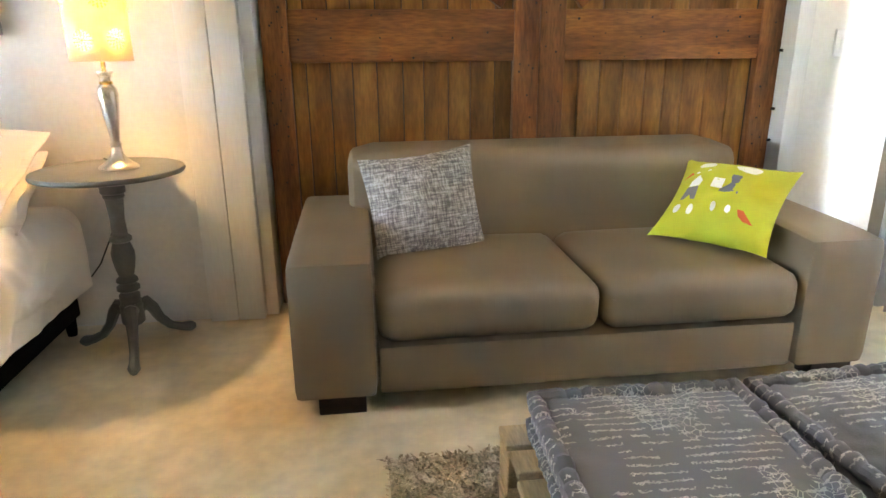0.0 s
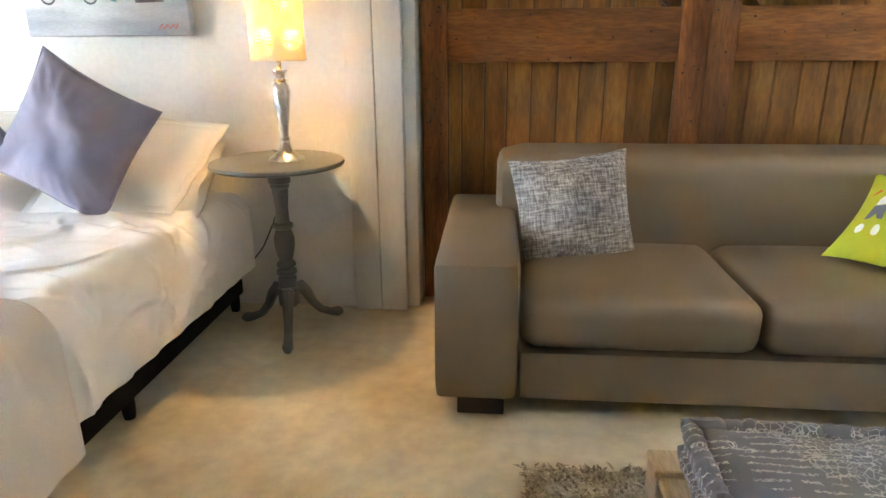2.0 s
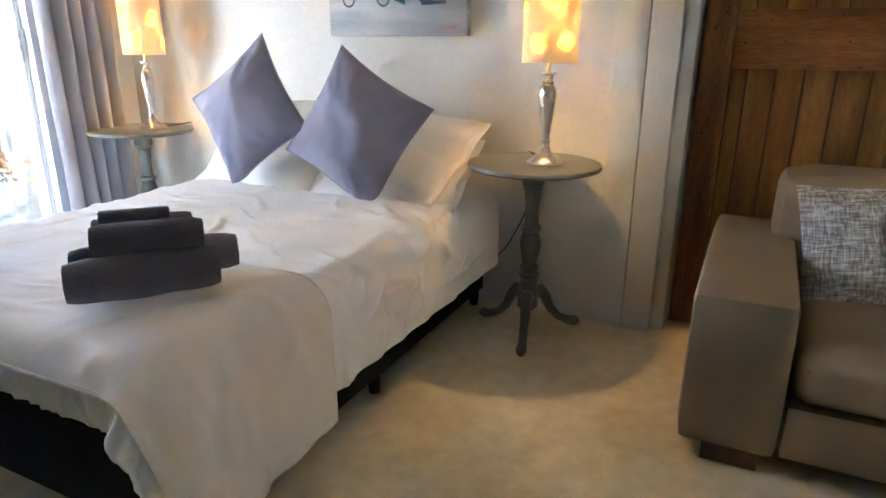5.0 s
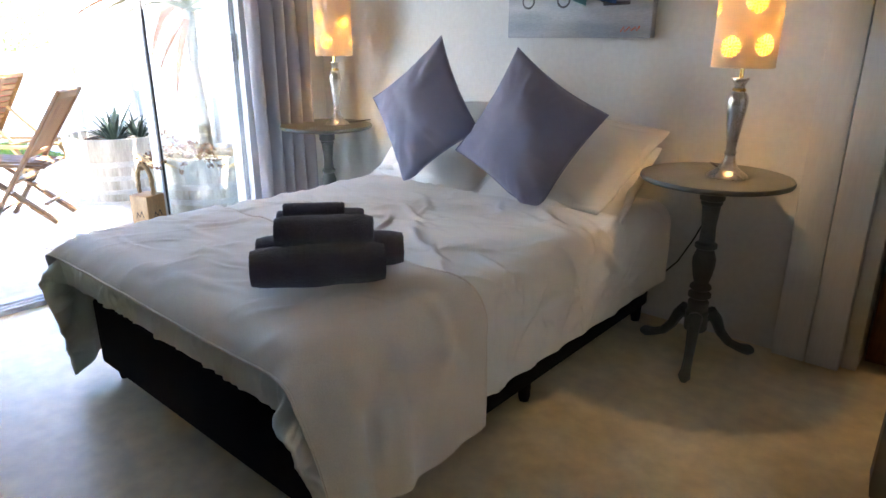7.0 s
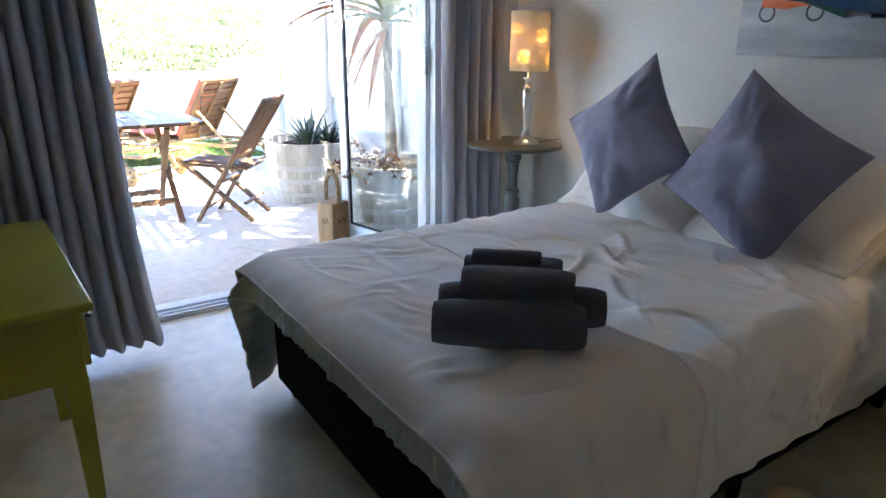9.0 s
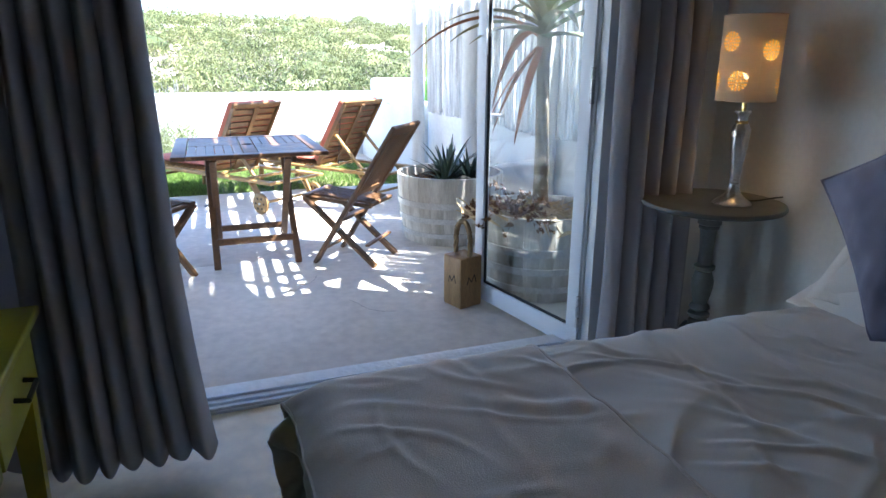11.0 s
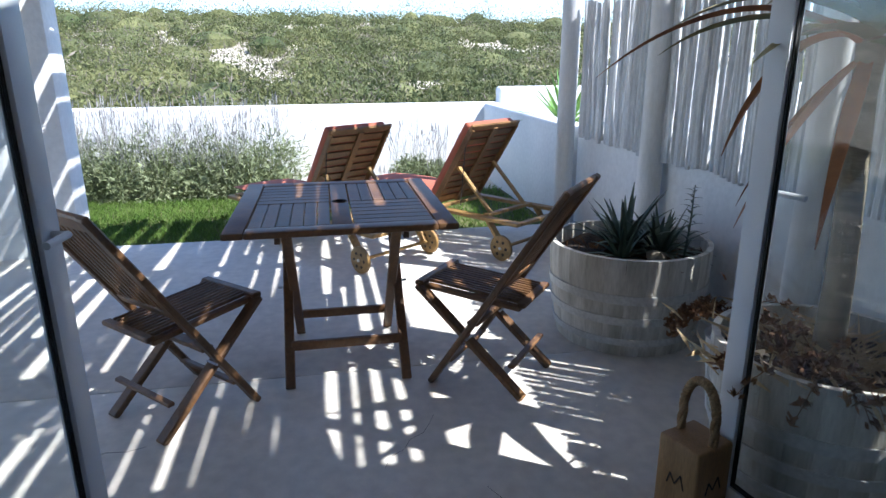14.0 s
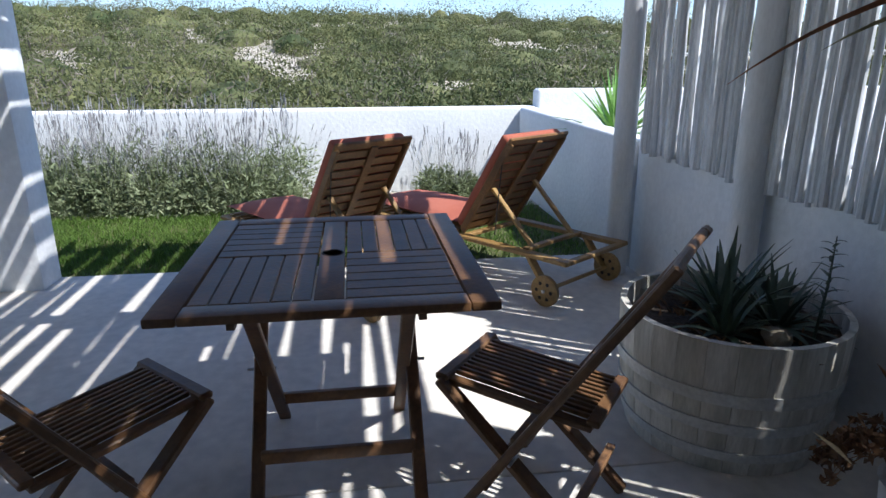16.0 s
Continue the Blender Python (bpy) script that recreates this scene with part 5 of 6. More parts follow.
for k, (cx, cy, n2) in enumerate(((-4.62, 1.52, 6), (-4.45, 1.86, 5), (-4.9, 0.35, 4))):
    q2, heading = Vector((cx, cy, PZ + 0.0004)), rr.uniform(0, 6.28)
    pts2 = [q2.copy()]
    for _ in range(n2):
        heading += rr.uniform(-0.7, 0.7)
        q2 = q2 + Vector((math.cos(heading), math.sin(heading), 0)) * 0.07
        pts2.append(q2.copy())
    setting("crack", tube(pts2, 0.0007, 4), DARKHOLE, "hairline crack in the screed")


# ---- outdoor furniture ----
def folding_chair(m, label):
    ob = thing("folding_chair", m, label, "chair", "patio chairs")
    w = 0.205
    # back stiles run down to the front feet, the seat legs cross them to the rear feet
    for s in (-1, 1):
        part("back_stile", beam((s * w, 0.22, 0.0), (s * w, -0.39, 0.945), 0.028, 0.056, 0.006, up=(1, 0, 0)), TEAK, ob)
        part("leg", beam((s * (w - 0.030), -0.22, 0.0), (s * (w - 0.030), 0.30, 0.452), 0.028, 0.056, 0.006, up=(1, 0, 0)), TEAK, ob)
        part("seat_rail", beam((s * (w - 0.056), -0.19, 0.410), (s * (w - 0.056), 0.285, 0.445), 0.022, 0.036, 0.004, up=(1, 0, 0)), TEAK, ob)
        part("bolt", tube([(s * (w - 0.05), 0.035, 0.247), (s * (w + 0.016), 0.035, 0.247)], 0.005, 6), STEEL, ob, "steel bolt")
    n = 11
    for k in range(n):
        x = -w + 0.075 + k * (2 * w - 0.15) / (n - 1)
        part("seat_slat", beam((x, -0.175, 0.432), (x, 0.265, 0.464), 0.0165, 0.011, 0.002, up=(1, 0, 0)), TEAK, ob)
    part("front_bar", beam((-w + 0.02, 0.292, 0.460), (w - 0.02, 0.292, 0.460), 0.045, 0.024, 0.006), TEAK, ob)
    part("rear_bar", beam((-w + 0.045, -0.19, 0.425), (w - 0.045, -0.19, 0.425), 0.04, 0.022, 0.005), TEAK, ob)
    for y, z in ((-0.165, 0.05 + 0.10), (0.135, 0.115)):
        part("stretcher", beam((-w + 0.012, y, z), (w - 0.012, y, z), 0.03, 0.018, 0.004), TEAK, ob)
    part("lower_bar", beam((-w + 0.012, 0.02, 0.315), (w - 0.012, 0.02, 0.315), 0.055, 0.02, 0.004), TEAK, ob)
    back = Vector((0, -0.61, 0.945)).normalized()
    foot = Vector((0, 0.22, 0.0))

    def on(f, x, off=0.0):
        p = foot + back * f
        return (x, p.y - off * back.z, p.z + off * back.y)

    part("top_rail", beam(on(1.085, -w - 0.012, -0.004), on(1.085, w + 0.012, -0.004), 0.075, 0.026, 0.008, up=tuple(Vector((0, back.z, -back.y)))), TEAK, ob)
    part("bottom_rail", beam(on(0.60, -w + 0.012), on(0.60, w - 0.012), 0.045, 0.02, 0.004, up=tuple(Vector((0, back.z, -back.y)))), TEAK, ob)
    for k in range(9):
        x = -w + 0.042 + k * (2 * w - 0.084) / 8
        part("back_slat", beam(on(0.62, x), on(1.05, x), 0.022, 0.010, 0.002, up=(0, 1, 0)), TEAK, ob)
    return ob


def facing_xy(cx, cy, dx, dy):
    return pose(cx, cy, PZ, 0, 0, math.degrees(math.atan2(dy, dx)) - 90)


first = folding_chair(facing_xy(-5.275, 2.095, -0.62, -0.79), "folding slatted teak chair standing beside the patio table")
copy_thing(first, facing_xy(-5.217, 0.71, -0.70, 0.71))


def patio_table():
    x0, x1, y0, y1, zt = -6.20, -5.13, 0.945, 1.90, 0.738
    ob = thing("patio_table", pose(0, 0, 0), "folding teak patio table with slatted panels and an umbrella hole", "table")
    fw, t = 0.085, 0.028
    for a, b in ((y0, y0 + fw), (y1 - fw, y1)):
        part("frame_rail", box(x0, x1, a, b, zt - t, zt, 0.006), TEAK, ob)
    for a, b in ((x0, x0 + fw), (x1 - fw, x1)):
        part("frame_rail", box(a, b, y0 + fw + 0.001, y1 - fw - 0.001, zt - t, zt, 0.006), TEAK, ob)
    xm, ym = (x0 + x1) / 2, (y0 + y1) / 2
    hub = box(x0 + fw + 0.002, x1 - fw - 0.002, ym - 0.042, ym + 0.042, zt - t, zt - 0.001, 0.004)
    mb = part("middle_board", hub, TEAK, ob)
    ring = part("umbrella_hole", lathe([(0.030, zt - 0.0008), (0.034, zt + 0.0018), (0.038, zt - 0.0008)], 24, None, (xm, ym, 0)), DARKHOLE, mb, "dark umbrella hole")
    for sx in (-1, 1):
        for sy in (-1, 1):
            ax, bx = (x0 + fw + 0.006, xm - 0.004) if sx < 0 else (xm + 0.004, x1 - fw - 0.006)
            ay, by = (y0 + fw + 0.006, ym - 0.048) if sy < 0 else (ym + 0.048, y1 - fw - 0.006)
            n = 6
            for k in range(n):
                if sx * sy < 0:
                    w = (by - ay) / n
                    part("slat", box(ax, bx, ay + k * w + 0.0018, ay + (k + 1) * w - 0.0018, zt - 0.018, zt - 0.002, 0.003, 1), TEAK, ob)
                else:
                    w = (bx - ax) / n
                    part("slat", box(ax + k * w + 0.0018, ax + (k + 1) * w - 0.0018, ay, by, zt - 0.018, zt - 0.002, 0.003, 1), TEAK, ob)
    for y in (1.155, 1.685):
        for dy, (xa, xb) in ((0.0, (-5.285, -5.92)), (-0.030 if y > 1.4 else 0.030, (-5.92, -5.285))):
            part("leg", beam((xa, y + dy, PZ), (xb, y + dy, zt - 0.05), 0.024, 0.045, 0.004, up=(0, 1, 0)), TEAK, ob)
        part("top_bearer", box(x0 + 0.06, x1 - 0.06, y - 0.012, y + 0.012, zt - 0.07, zt - t - 0.0005, 0.003), TEAK, ob)
        part("bolt", tube([(-5.642, y - 0.05, 0.325), (-5.642, y + 0.05, 0.325)], 0.006, 6), STEEL, ob, "steel pivot bolt")
    for x, z in ((-5.41, 0.115), (-5.80, 0.115)):
        part("stretcher", box(x - 0.012, x + 0.012, 1.165, 1.675, z - 0.022, z + 0.022, 0.004), TEAK, ob)


patio_table()


def sun_lounger(m, label):
    ob = thing("sun_lounger", m, label, "lounger", "sun loungers")
    w = 0.30       # +x runs to the foot end, +y across
    for s in (-1, 1):
        part("side_rail", beam((-0.14, s * w, 0.285), (1.82, s * w, 0.285), 0.028, 0.07, 0.005, up=(0, 1, 0)), TEAKL, ob)
        part("rear_leg", beam((0.16, s * (w + 0.0), 0.28), (0.0, s * w, 0.08), 0.028, 0.055, 0.005, up=(0, 1, 0)), TEAKL, ob)
        part("front_leg", beam((1.62, s * (w - 0.03), 0.29), (1.66, s * (w - 0.03), 0.0), 0.03, 0.05, 0.005, up=(0, 1, 0)), TEAKL, ob)
        wheel = lathe([(0.088, -0.015), (0.096, -0.011), (0.096, 0.011), (0.088, 0.015)], 32)
        bmesh.ops.transform(wheel, matrix=pose(0, s * (w + 0.035), 0.096, 90), verts=wheel.verts)
        wl = part("wheel", wheel, TEAKL, ob, "round wooden wheel with drilled holes")
        for k in range(6):
            a = k * math.pi / 3
            holes = lathe([(0.012, 0.0), (0.012, 0.0315)], 8)
            bmesh.ops.transform(holes, matrix=pose(0.052 * math.cos(a), s * (w + 0.035) + 0.0158, 0.096 + 0.052 * math.sin(a), 90), verts=holes.verts)
            part("hole", holes, DARKHOLE, wl)
        part("hub", tube([(0, s * (w + 0.012), 0.096), (0, s * (w + 0.058), 0.096)], 0.011, 8), STEEL, wl, "steel axle end")
        part("prop", beam((0.54, s * (w - 0.09), 0.62), (0.20, s * (w - 0.09), 0.30), 0.022, 0.034, 0.004, up=(0, 1, 0)), TEAKL, ob)
    part("axle", tube([(0, -w - 0.03, 0.096), (0, w + 0.03, 0.096)], 0.013, 8), TEAKL, ob)
    for x, z in ((-0.12, 0.285), (0.72, 0.285), (1.78, 0.285), (0.20, 0.300), (1.63, 0.20)):
        part("cross_bar", beam((x, -w + 0.015, z), (x, w - 0.015, z), 0.045, 0.024, 0.004), TEAKL, ob)
    for k in range(12):
        x = 0.80 + k * 0.086
        part("bed_slat", box(x - 0.03, x + 0.03, -w + 0.0145, w - 0.0145, 0.298, 0.314, 0.003, 1), TEAKL, ob)
    ang = radians(57)
    hinge = Vector((0.76, 0, 0.305))
    d = Vector((-math.cos(ang), 0, math.sin(ang)))
    nrm = Vector((math.sin(ang), 0, math.cos(ang)))

    def on(f, y, off=0.0):
        p = hinge + d * f + nrm * off
        return (p.x, y, p.z)

    for y in (-0.265, 0.0, 0.265):
        part("back_rail", beam(on(0.0, y), on(0.745, y), 0.05, 0.022, 0.005, up=(0, 1, 0)) if y else beam(on(0.0, y, -0.014), on(0.745, y, -0.014), 0.055, 0.014, 0.004, up=tuple(nrm)), TEAKB, ob)
    part("back_top", beam(on(0.755, -0.29), on(0.755, 0.29), 0.055, 0.024, 0.008, up=tuple(nrm)), TEAKB, ob)
    for k in range(10):
        f = 0.045 + k * 0.071
        part("back_slat", beam(on(f, -0.24, 0.004), on(f, 0.24, 0.004), 0.052, 0.014, 0.003, up=tuple(nrm)), TEAKB, ob)

    def pad(length, wid, thick, seed):
        return pillow(length, wid, thick, seed, 16, 0.01, 0.008)

    lie = pad(1.06, 0.56, 0.11, 3)
    bmesh.ops.transform(lie, matrix=pose(1.28, 0, 0.366), verts=lie.verts)
    pd = part("seat_pad", lie, TERRA, ob, "terracotta canvas pad", True, 60)
    up = box(-0.37, 0.37, -0.275, 0.275, -0.035, 0.035, 0.025, 3)
    c = hinge + d * 0.385 + nrm * 0.052
    m2 = Matrix((d, Vector((0, 1, 0)), nrm)).transposed().to_4x4()
    m2.translation = c
    bmesh.ops.transform(up, matrix=m2, verts=up.verts)
    part("back_pad", up, TERRA, ob, "terracotta canvas pad")
    part("strap", tube([on(0.6, 0.27, -0.02), (0.44, 0.275, 0.55), (0.46, 0.275, 0.34)], 0.004, 5), GASKET, ob)
    return ob


lounger = sun_lounger(pose(-7.162, 2.873, PZ, 0, 0, math.degrees(math.atan2(-0.585, -0.811))), "wheeled teak sun lounger with a raised back and terracotta pad")
copy_thing(lounger, pose(-7.068, 1.838, PZ, 0, 0, math.degrees(math.atan2(-0.585, -0.811))))


def half_barrel(x, y, r, h, label):
    ob = thing("half_barrel", pose(x, y, PZ), label, "planter", "half barrel planters")
    n = 26
    rb = r * 0.87

    def radius(f):
        return rb + (r - rb) * math.sin(f * math.pi / 2) ** 0.9

    for k in range(n):
        a0, a1 = 2 * math.pi * (k + 0.008) / n, 2 * math.pi * (k + 0.992) / n
        bm = bmesh.new()
        rows = []
        for j in range(6):
            f = j / 5
            z = f * h
            ro, ri = radius(f), radius(f) - 0.024
            rows.append([bm.verts.new((q * math.cos(a), q * math.sin(a), z)) for q, a in ((ro, a0), (ro, (a0 + a1) / 2), (ro, a1), (ri, a1), (ri, a0))])
        for p, q in zip(rows, rows[1:]):
            for j in range(5):
                bm.faces.new((p[j], p[(j + 1) % 5], q[(j + 1) % 5], q[j]))
        bm.faces.new(rows[0][::-1])
        bm.faces.new(rows[-1])
        part("stave", bm, BARREL, ob, "", True, 25)
    for f0, f1 in ((0.12, 0.19), (0.34, 0.42), (0.56, 0.65)):
        bm = bmesh.new()
        rows = []
        for f, e in ((f0, 0.0), (f0, 0.007), (f1, 0.007), (f1, 0.0)):
            rr2 = radius(f) + e
            rows.append([bm.verts.new((rr2 * math.cos(2 * math.pi * j / 52), rr2 * math.sin(2 * math.pi * j / 52), f * h)) for j in range(52)])
        for p, q in zip(rows, rows[1:]):
            for j in range(52):
                bm.faces.new((p[j], p[(j + 1) % 52], q[(j + 1) % 52], q[j]))
        part("hoop", bm, HOOP, ob, "painted metal hoop")

    def earth(u, v):
        a, q = 2 * math.pi * u, v * (r - 0.03)
        return Vector((q * math.cos(a), q * math.sin(a), h - 0.075 + 0.03 * noise.noise((math.cos(a) * q * 9, math.sin(a) * q * 9, x)) + 0.02 * (1 - v)))

    part("soil", sheet(earth, 40, 10), SOIL, ob, "dark soil with dry litter")
    return ob


half_barrel(-5.64, 2.93, 0.415, 0.515, "large whitewashed half barrel planter with three hoops")
half_barrel(-4.33, 3.02, 0.37, 0.50, "whitewashed half barrel planter holding a tall aloe")


def rosette(parent, material, centre, count, length, width, seed, low=20, high=80, droop=0.5):
    rg = random.Random(seed)
    for k in range(count):
        a = 2 * math.pi * k / count * 2.618 + rg.uniform(-0.3, 0.3)
        e = radians(low + (high - low) * k / count + rg.uniform(-8, 8))
        d = (math.cos(a) * math.cos(e), math.sin(a) * math.cos(e), math.sin(e))
        bm = sword_leaf(bmesh.new(), Vector(centre) + Vector((math.cos(a), math.sin(a), 0)) * 0.02, d, length * rg.uniform(0.75, 1.15), width, droop * rg.uniform(0.4, 1.3), 0.45, 6)
        part("leaf", bm, material, parent)


top1 = PZ + 0.515 - 0.06
plant = thing("aloe", pose(0, 0, 0), "spiky grey-green aloe clump growing in the half barrel", "plant")
for k, (dx, dy, c, l) in enumerate(((-0.02, -0.02, 22, 0.30), (0.10, 0.13, 15, 0.22), (-0.16, 0.05, 13, 0.20), (0.13, -0.10, 12, 0.17), (-0.04, 0.18, 12, 0.19))):
    rosette(plant, ALOE, (-5.64 + dx, 2.93 + dy, top1), c + 6, l * 1.12, 0.030, k, 12, 82, 0.75)
sprig = tube([(-5.42, 3.12, top1), (-5.41, 3.13, top1 + 0.2), (-5.42, 3.14, top1 + 0.38)], [0.006, 0.005, 0.002], 5)
for k in range(30):
    z = top1 + 0.06 + k * 0.0105
    sword_leaf(sprig, (-5.415, 3.13, z), (math.cos(k * 2.4), math.sin(k * 2.4), 0.5), 0.085 * (1.15 - k / 45), 0.010, 0.9, 0.3, 4)
tagged(part("sprig", sprig, ALOE), "thin feathery green sprig growing in the half barrel", "plant")
st = bmesh.new()
bmesh.ops.create_icosphere(st, subdivisions=2, radius=0.05)
for v in st.verts:
    v.co += v.co.normalized() * 0.02 * noise.noise(v.co * 30)
bmesh.ops.transform(st, matrix=Matrix.Translation((-5.40, 2.96, top1 + 0.02)) @ Matrix.Diagonal((1.2, 0.9, 0.8, 1)), verts=st.verts)
tagged(part("stone", st, TRUNK), "pale stone lying on the barrel's soil", "stone")
litter = np.stack([np.random.default_rng(3).normal(-5.64, 0.15, 160), np.random.default_rng(5).normal(2.93, 0.15, 160), np.full(160, top1 - 0.02)], 1)
tagged(blades("leaf_litter", litter, 0.04, 0.006, 2.5, DRY, None, 8), "dry leaf litter on the barrel's soil", "litter", "", "stuff")

twigs = np.random.default_rng(13)
litter = np.stack([twigs.normal(-4.33, 0.16, 220), twigs.normal(3.02, 0.16, 220), np.full(220, PZ + 0.43)], 1)
tagged(blades("twig_litter", litter, 0.09, 0.003, 2.2, PALLET, None, 18), "pale dry twigs on the second barrel's soil", "litter", "", "stuff")

# the tall aloe in the second barrel
tree = thing("aloe_tree", pose(0, 0, 0), "tall single-stemmed aloe with long drooping leaves", "tree")
base2 = PZ + 0.44
part("trunk", tube([(-4.33, 3.02, base2 - 0.04), (-4.335, 3.02, base2 + 0.3), (-4.35, 3.02, base2 + 0.6), (-4.37, 3.02, base2 + 0.88), (-4.375, 3.025, base2 + 1.05)], [0.052, 0.044, 0.040, 0.037, 0.045], 12), TRUNK, tree)
crown_at = Vector((-4.375, 3.02, base2 + 1.03))
rg = random.Random(12)
for k in range(20):
    a, e = k * 2.399 + 0.3, radians(12 + 2.6 * k)
    d = Vector((math.cos(a) * math.cos(e), math.sin(a) * math.cos(e), math.sin(e)))
    if d.y > 0.25 and k < 14:
        d.y *= 0.4
    bm = sword_leaf(bmesh.new(), crown_at + Vector((0, 0, 0.008 * k)), d, rg.uniform(0.62, 0.86), 0.085, rg.uniform(0.7, 1.3), 0.35, 12)
    part("leaf", bm, ALOETREE, tree)
def arched_leaf(points, width):
    """A leaf that follows an arch of four points."""
    p0, p1, p2, p3 = [Vector(p) for p in points]
    bm2, rows = bmesh.new(), []
    for k in range(17):
        f = k / 16
        p = (1 - f) ** 3 * p0 + 3 * f * (1 - f) ** 2 * p1 + 3 * f * f * (1 - f) * p2 + f ** 3 * p3
        t = (3 * (1 - f) ** 2 * (p1 - p0) + 6 * f * (1 - f) * (p2 - p1) + 3 * f * f * (p3 - p2)).normalized()
        side = t.cross(Vector((0, 0, 1))).normalized()
        up = side.cross(t)
        w = width / 2 * (1 - f ** 1.8) + 0.002
        rows.append([bm2.verts.new(p - side * w), bm2.verts.new(p - up * w * 0.45), bm2.verts.new(p + side * w), bm2.verts.new(p - up * w * 0.1)])
    for a, b in zip(rows, rows[1:]):
        for j in range(4):
            bm2.faces.new((a[j], a[(j + 1) % 4], b[(j + 1) % 4], b[j]))
    bm2.faces.new(rows[-1])
    return bm2


part("leaf", arched_leaf(((-4.38, 3.00, 1.44), (-4.55, 2.84, 1.64), (-4.78, 2.60, 1.56), (-5.00, 2.41, 1.32)), 0.085), RUSTLEAF, tree, "rust coloured leaf")
part("leaf", arched_leaf(((-4.40, 3.02, 1.46), (-4.65, 3.02, 1.52), (-4.92, 3.02, 1.32), (-5.06, 3.02, 0.99)), 0.075), RUSTLEAF, tree, "rust coloured leaf")
for a in (3.6, 4.6, 5.4):
    bm = sword_leaf(bmesh.new(), crown_at + Vector((0.035 * math.cos(a), 0.035 * math.sin(a), -0.05)), (math.cos(a) * 0.4, math.sin(a) * 0.4, -0.4), 0.62, 0.045, 0.9, 0.3, 10)
    part("dead_leaf", bm, RUSTLEAF, tree, "dead brown hanging leaf")


def dry_plant(name, centre, count, reach, seed, label, parent=None):
    rg2 = random.Random(seed)
    bm, lv = bmesh.new(), []
    for k in range(count):
        a = rg2.uniform(0, 6.28)
        p = Vector(centre)
        pts = [p.copy()]
        d = Vector((math.cos(a) * 0.6, math.sin(a) * 0.6, 1.0)).normalized()
        for j in range(6):
            p = p + d * reach / 6
            d = (d + Vector((rg2.uniform(-0.35, 0.35), rg2.uniform(-0.35, 0.35), -0.42))).normalized()
            pts.append(p.copy())
            lv.append((p.x, p.y, p.z, 0.022, 0.022, 0.022))
        tube(pts, [0.004 - 0.0005 * j for j in range(7)], 4, bm)
    ob = thing(name, pose(0, 0, 0), label, "plant")
    part("stems", bm, DRY, ob)
    leaf_cloud("dry_leaves", lv, 10, 0.017, DRY, ob, "", cores=False, seed=seed)
    return ob


dry_plant("dry_plant", (-4.18, 2.80, PZ + 0.46), 12, 0.34, 5, "dried brown trailing plant spilling over the barrel")
dry_plant("dry_plant", (-4.74, 2.98, PZ + 0.33), 24, 0.34, 9, "withered brown plant in the white pot")
pot = thing("plant_pot", pose(-4.74, 2.98, PZ), "tall white glazed plant pot beside the barrel", "pot")
part("body", lathe([(0.085, 0), (0.095, 0.01), (0.125, 0.33), (0.132, 0.345), (0.120, 0.345), (0.112, 0.32)], 28), PLASTIC, pot)
part("soil", lathe([(0.112, 0.30), (0.112, 0.318)], 20), SOIL, pot)

# wooden door stop with a rope loop
stop = thing("door_stop", pose(-4.185, 2.462, PZ, 0, 0, 18), "block of varnished wood with a rope handle holding the door", "door stop")
part("block", box(-0.078, 0.078, -0.078, 0.078, 0.0, 0.295, 0.010, 3), BLOCK, stop)
loop = []
for k in range(61):
    a = math.pi * k / 60
    loop.append(Vector((0.062 * math.cos(a), 0, 0.29 + (0.06 if 5 < k < 55 else 0.06 * min(k, 60 - k) / 5) + 0.135 * math.sin(a) ** 0.8)))
rope = bmesh.new()
for s in range(3):
    pts = []
    for k, p in enumerate(loop):
        t = (loop[min(k + 1, 60)] - loop[max(k - 1, 0)]).normalized()
        n1 = Vector((0, 1, 0))
        n2 = t.cross(n1)
        a = k * 0.75 + s * 2.094
        pts.append(p + 0.0075 * (math.cos(a) * n1 + math.sin(a) * n2))
    tube(pts, 0.0085, 7, rope)
part("rope_handle", rope, ROPE, stop, "thick twisted rope loop")
mark, mark2 = bmesh.new(), bmesh.new()
for (ax, az), (bx, bz) in (((-0.03, 0.14), (-0.02, 0.18)), ((-0.02, 0.18), (0.0, 0.15)), ((0.0, 0.15), (0.02, 0.19)), ((0.02, 0.19), (0.035, 0.145))):
    beam((ax, -0.0785, az), (bx, -0.0785, bz), 0.005, 0.002, 0, mark, up=(0, 1, 0))
    beam((0.0785, ax, az), (0.0785, bx, bz), 0.005, 0.002, 0, mark2, up=(1, 0, 0))
part("carved_mark", mark, DARKHOLE, stop)
part("carved_mark", mark2, DARKHOLE, stop)

# ---- garden ----
rng = np.random.default_rng(21)
setting("lawn", box(-9.75, -7.95, -7.0, 3.36, -0.25, -0.062, 0.01), LAWN, "lawn", False)
base = np.stack([rng.uniform(-9.75, -7.96, 26000), rng.uniform(-2.2, 3.3, 26000), np.full(26000, -0.063)], 1)
keep = (base[:, 1] < 1.2) | (rng.random(26000) < 0.45)
tagged(blades("grass", base[keep], 0.055, 0.0035, 0.7, BLADE), "short green lawn grass", "grass", "", "stuff")
setting("flower_bed", box(-10.60, -9.75, -7.0, 3.36, -0.25, -0.055, 0.01), SAND, "sandy flower bed", False)


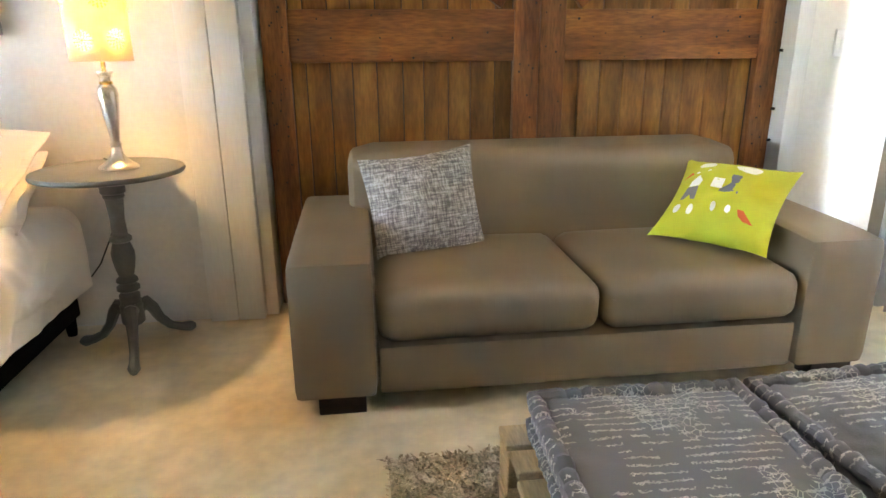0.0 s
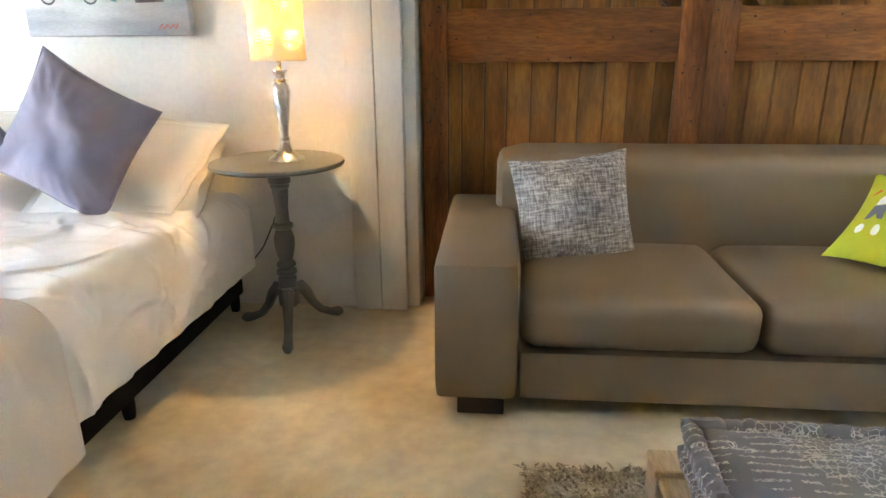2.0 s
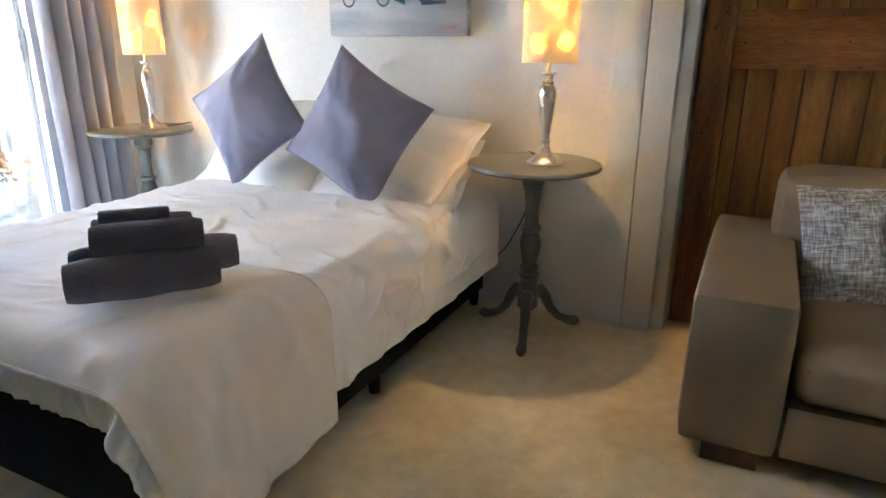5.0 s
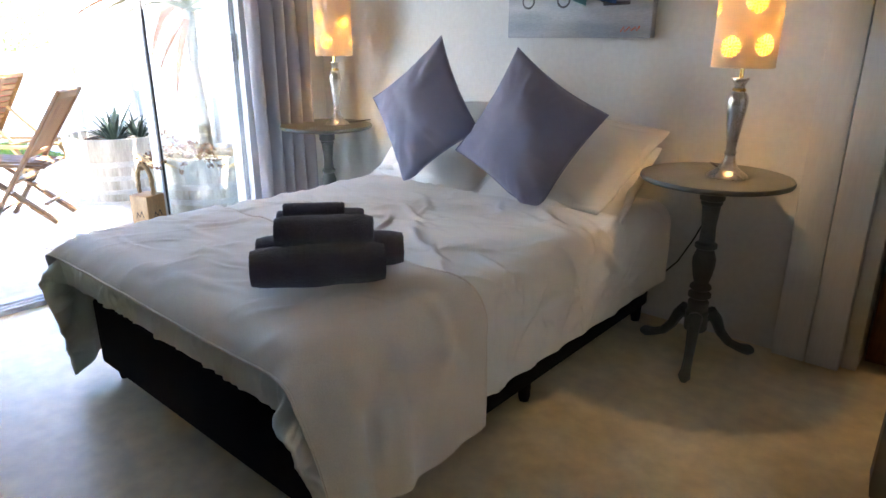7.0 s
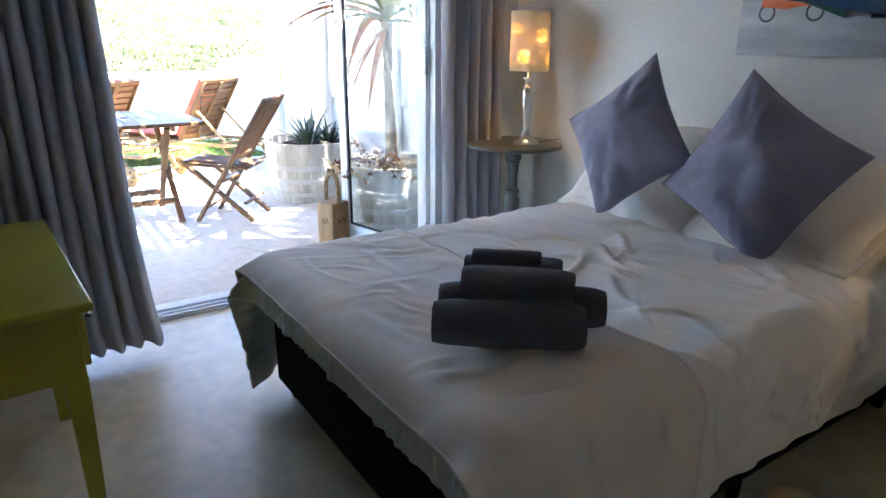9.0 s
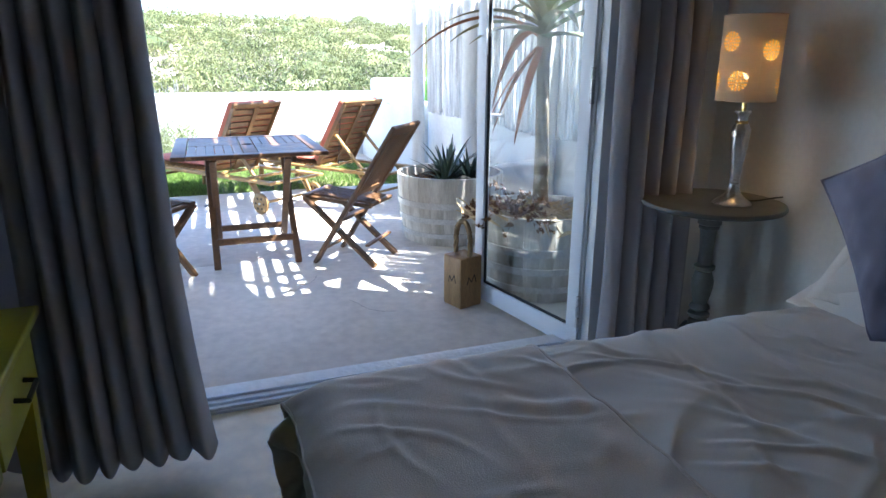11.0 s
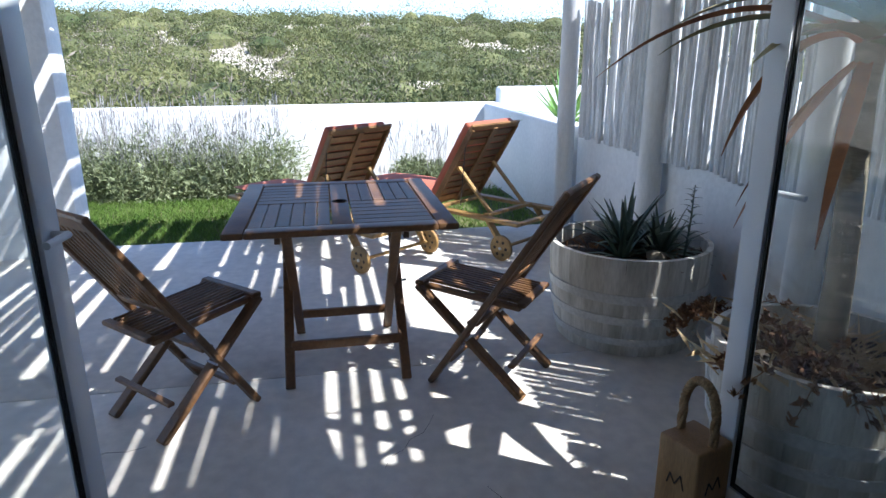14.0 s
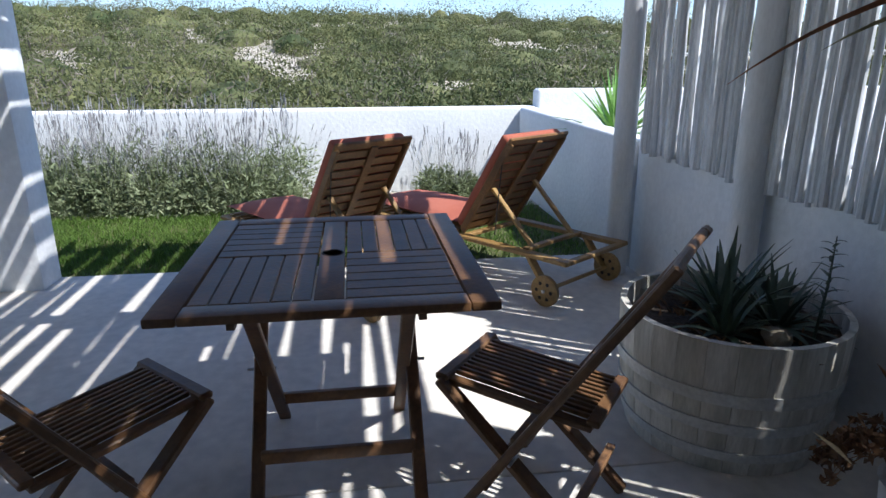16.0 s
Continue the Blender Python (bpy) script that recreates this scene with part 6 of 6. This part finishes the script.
def lavender(name, spots, label, seed):
    ob = thing(name, pose(0, 0, 0), label, "lavender")
    leaf_cloud("foliage", spots, 2000, 0.034, LAVLEAF, ob, "", 1.4, 0.20, True, seed)
    rg3 = np.random.default_rng(seed + 1)
    bm_pts, heads, count = [], [], 0
    base_pts = []
    for cx, cy, cz, rx, ry, rz in spots:
        for _ in range(80):
            a, q = rg3.uniform(0, 6.28), rg3.uniform(0, 0.95)
            base_pts.append((cx + rx * q * math.cos(a), cy + ry * q * math.sin(a), cz + rz * 0.8 * math.sqrt(1 - q * q)))
    base_pts = np.array(base_pts)
    n = len(base_pts)
    ang = rg3.uniform(0, 6.28, n)
    out = (base_pts - np.array([[s[0], s[1], 0] for s in spots for _ in range(80)])) * (0.55, 0.55, 0)
    tips = base_pts + out + np.stack([0.03 * np.cos(ang), 0.03 * np.sin(ang), rg3.uniform(0.22, 0.50, n)], 1)
    verts, faces = [], []
    for p, q, a in zip(base_pts, tips, ang):
        s = np.array((math.cos(a + 1.57), math.sin(a + 1.57), 0.0))
        h = q - (q - p) * 0.16
        for (u, w0), (v, w1) in (((p, 0.0012), (h, 0.0012)), ((h, 0.0055), (q, 0.003))):
            c = len(verts)
            verts += [u - s * w0, u + s * w0, v + s * w1, v - s * w1]
            faces.append((c, c + 1, c + 2, c + 3))
    me = bpy.data.meshes.new("flower_spike")
    me.from_pydata([tuple(v) for v in verts], [], faces)
    me.materials.append(LAVSPIKE)
    sp = tagged(new("flower_spike", me), "", "", "", "stuff")
    sp.parent = ob
    return tagged(ob, label, "lavender")


spots = [(rng.uniform(-10.25, -10.0), y2, 0.05, 0.40, 0.34, rng.uniform(0.60, 0.72)) for y2 in np.arange(-4.2, 0.85, 0.36)]
spots += [(rng.uniform(-9.95, -9.85), y2, 0.0, 0.28, 0.30, rng.uniform(0.42, 0.54)) for y2 in np.arange(-4.0, 0.75, 0.4)]
lavender("lavender_hedge", spots, "grey-green lavender hedge in flower along the garden wall", 31)
lavender("lavender_bush", [(-10.30, 2.42, 0.0, 0.26, 0.28, 0.30), (-10.2, 2.70, -0.02, 0.2, 0.2, 0.26)], "small lavender bush by the garden wall", 41)
yuc = thing("yucca", pose(0, 0, 0), "bright green spiky yucca behind the garden wall", "plant")
rosette(yuc, YUCCA, (-8.95, 3.82, 0.72), 46, 0.58, 0.045, 77, -5, 85, 0.35)
part("stem", tube([(-8.95, 3.82, -0.1), (-8.95, 3.82, 0.74)], 0.05, 8), TRUNK, yuc)


# ---- dunes ----
def dune(x2, y2):
    d = -(x2 + 12.5)
    if d <= 0:
        return -0.10
    f = min(1.0, d / 60.0)
    z = 4.9 * f * f * (3 - 2 * f) + min(1, d / 12) * (0.45 * noise.noise((x2 * 0.07, y2 * 0.07, 2)) + 0.25 * noise.noise((x2 * 0.19, y2 * 0.19, 5)))
    z += 0.7 * f * noise.noise((x2 * 0.02, y2 * 0.035, 8)) + 0.026 * f * (-y2)
    return z - 0.1


def land(u, v):
    x2 = 40 - 170 * u
    y2 = -130 + 270 * v
    return Vector((x2, y2, dune(x2, y2)))


setting("ground", sheet(land, 140, 110), SAND, "sandy dune ground")
gaps = [(-33.5, -2.5, 1.5), (-31.0, -1.3, 1.3), (-27.5, -0.35, 1.0), (-25.0, 0.2, 0.7), (-38.5, 11.1, 1.5), (-41.5, 11.3, 1.5), (-27.6, 6.4, 0.4)]
rng = np.random.default_rng(77)
near, far, dead = [], [], []
for _ in range(2800):
    x2 = -13.5 - 62 * rng.random() ** 1.25
    reach = -x2 + 4
    y2 = 1.5 + 0.14 * reach + reach * rng.uniform(-0.92, 0.80)
    if any((x2 - gx) ** 2 * 0.16 + (y2 - gy) ** 2 < gr * gr for gx, gy, gr in gaps):
        continue
    s = (0.36 + 1.45 * rng.random() ** 2.4) * (1 + 0.010 * reach)
    spot = (x2, y2, dune(x2, y2) + 0.05, s, s * rng.uniform(0.9, 1.4), s * rng.uniform(0.6, 1.1) * (1.5 if x2 < -48 and rng.random() < 0.25 else 1.0))
    if rng.random() < 0.15:
        dead.append(spot)
    else:
        (near if x2 > -34 else far).append(spot)
tagged(leaf_cloud("dune_scrub", near, 480, 0.046, BUSH, None, "", 0.8, 0.4, True, 5), "low green coastal scrub on the near dune", "scrub", "", "stuff")
tagged(leaf_cloud("far_scrub", far, 290, 0.068, BUSH, None, "", 0.8, 0.45, True, 6), "green coastal scrub on the far dune", "scrub", "", "stuff")
dead.append((-31.5, 1.35, dune(-31.5, 1.35) + 0.2, 1.1, 1.1, 1.2))
tagged(leaf_cloud("dry_scrub", dead, 300, 0.09, DRYBUSH, None, "", 1.5, 0.14, False, 9), "dry grey twiggy shrubs among the scrub", "scrub", "", "stuff")
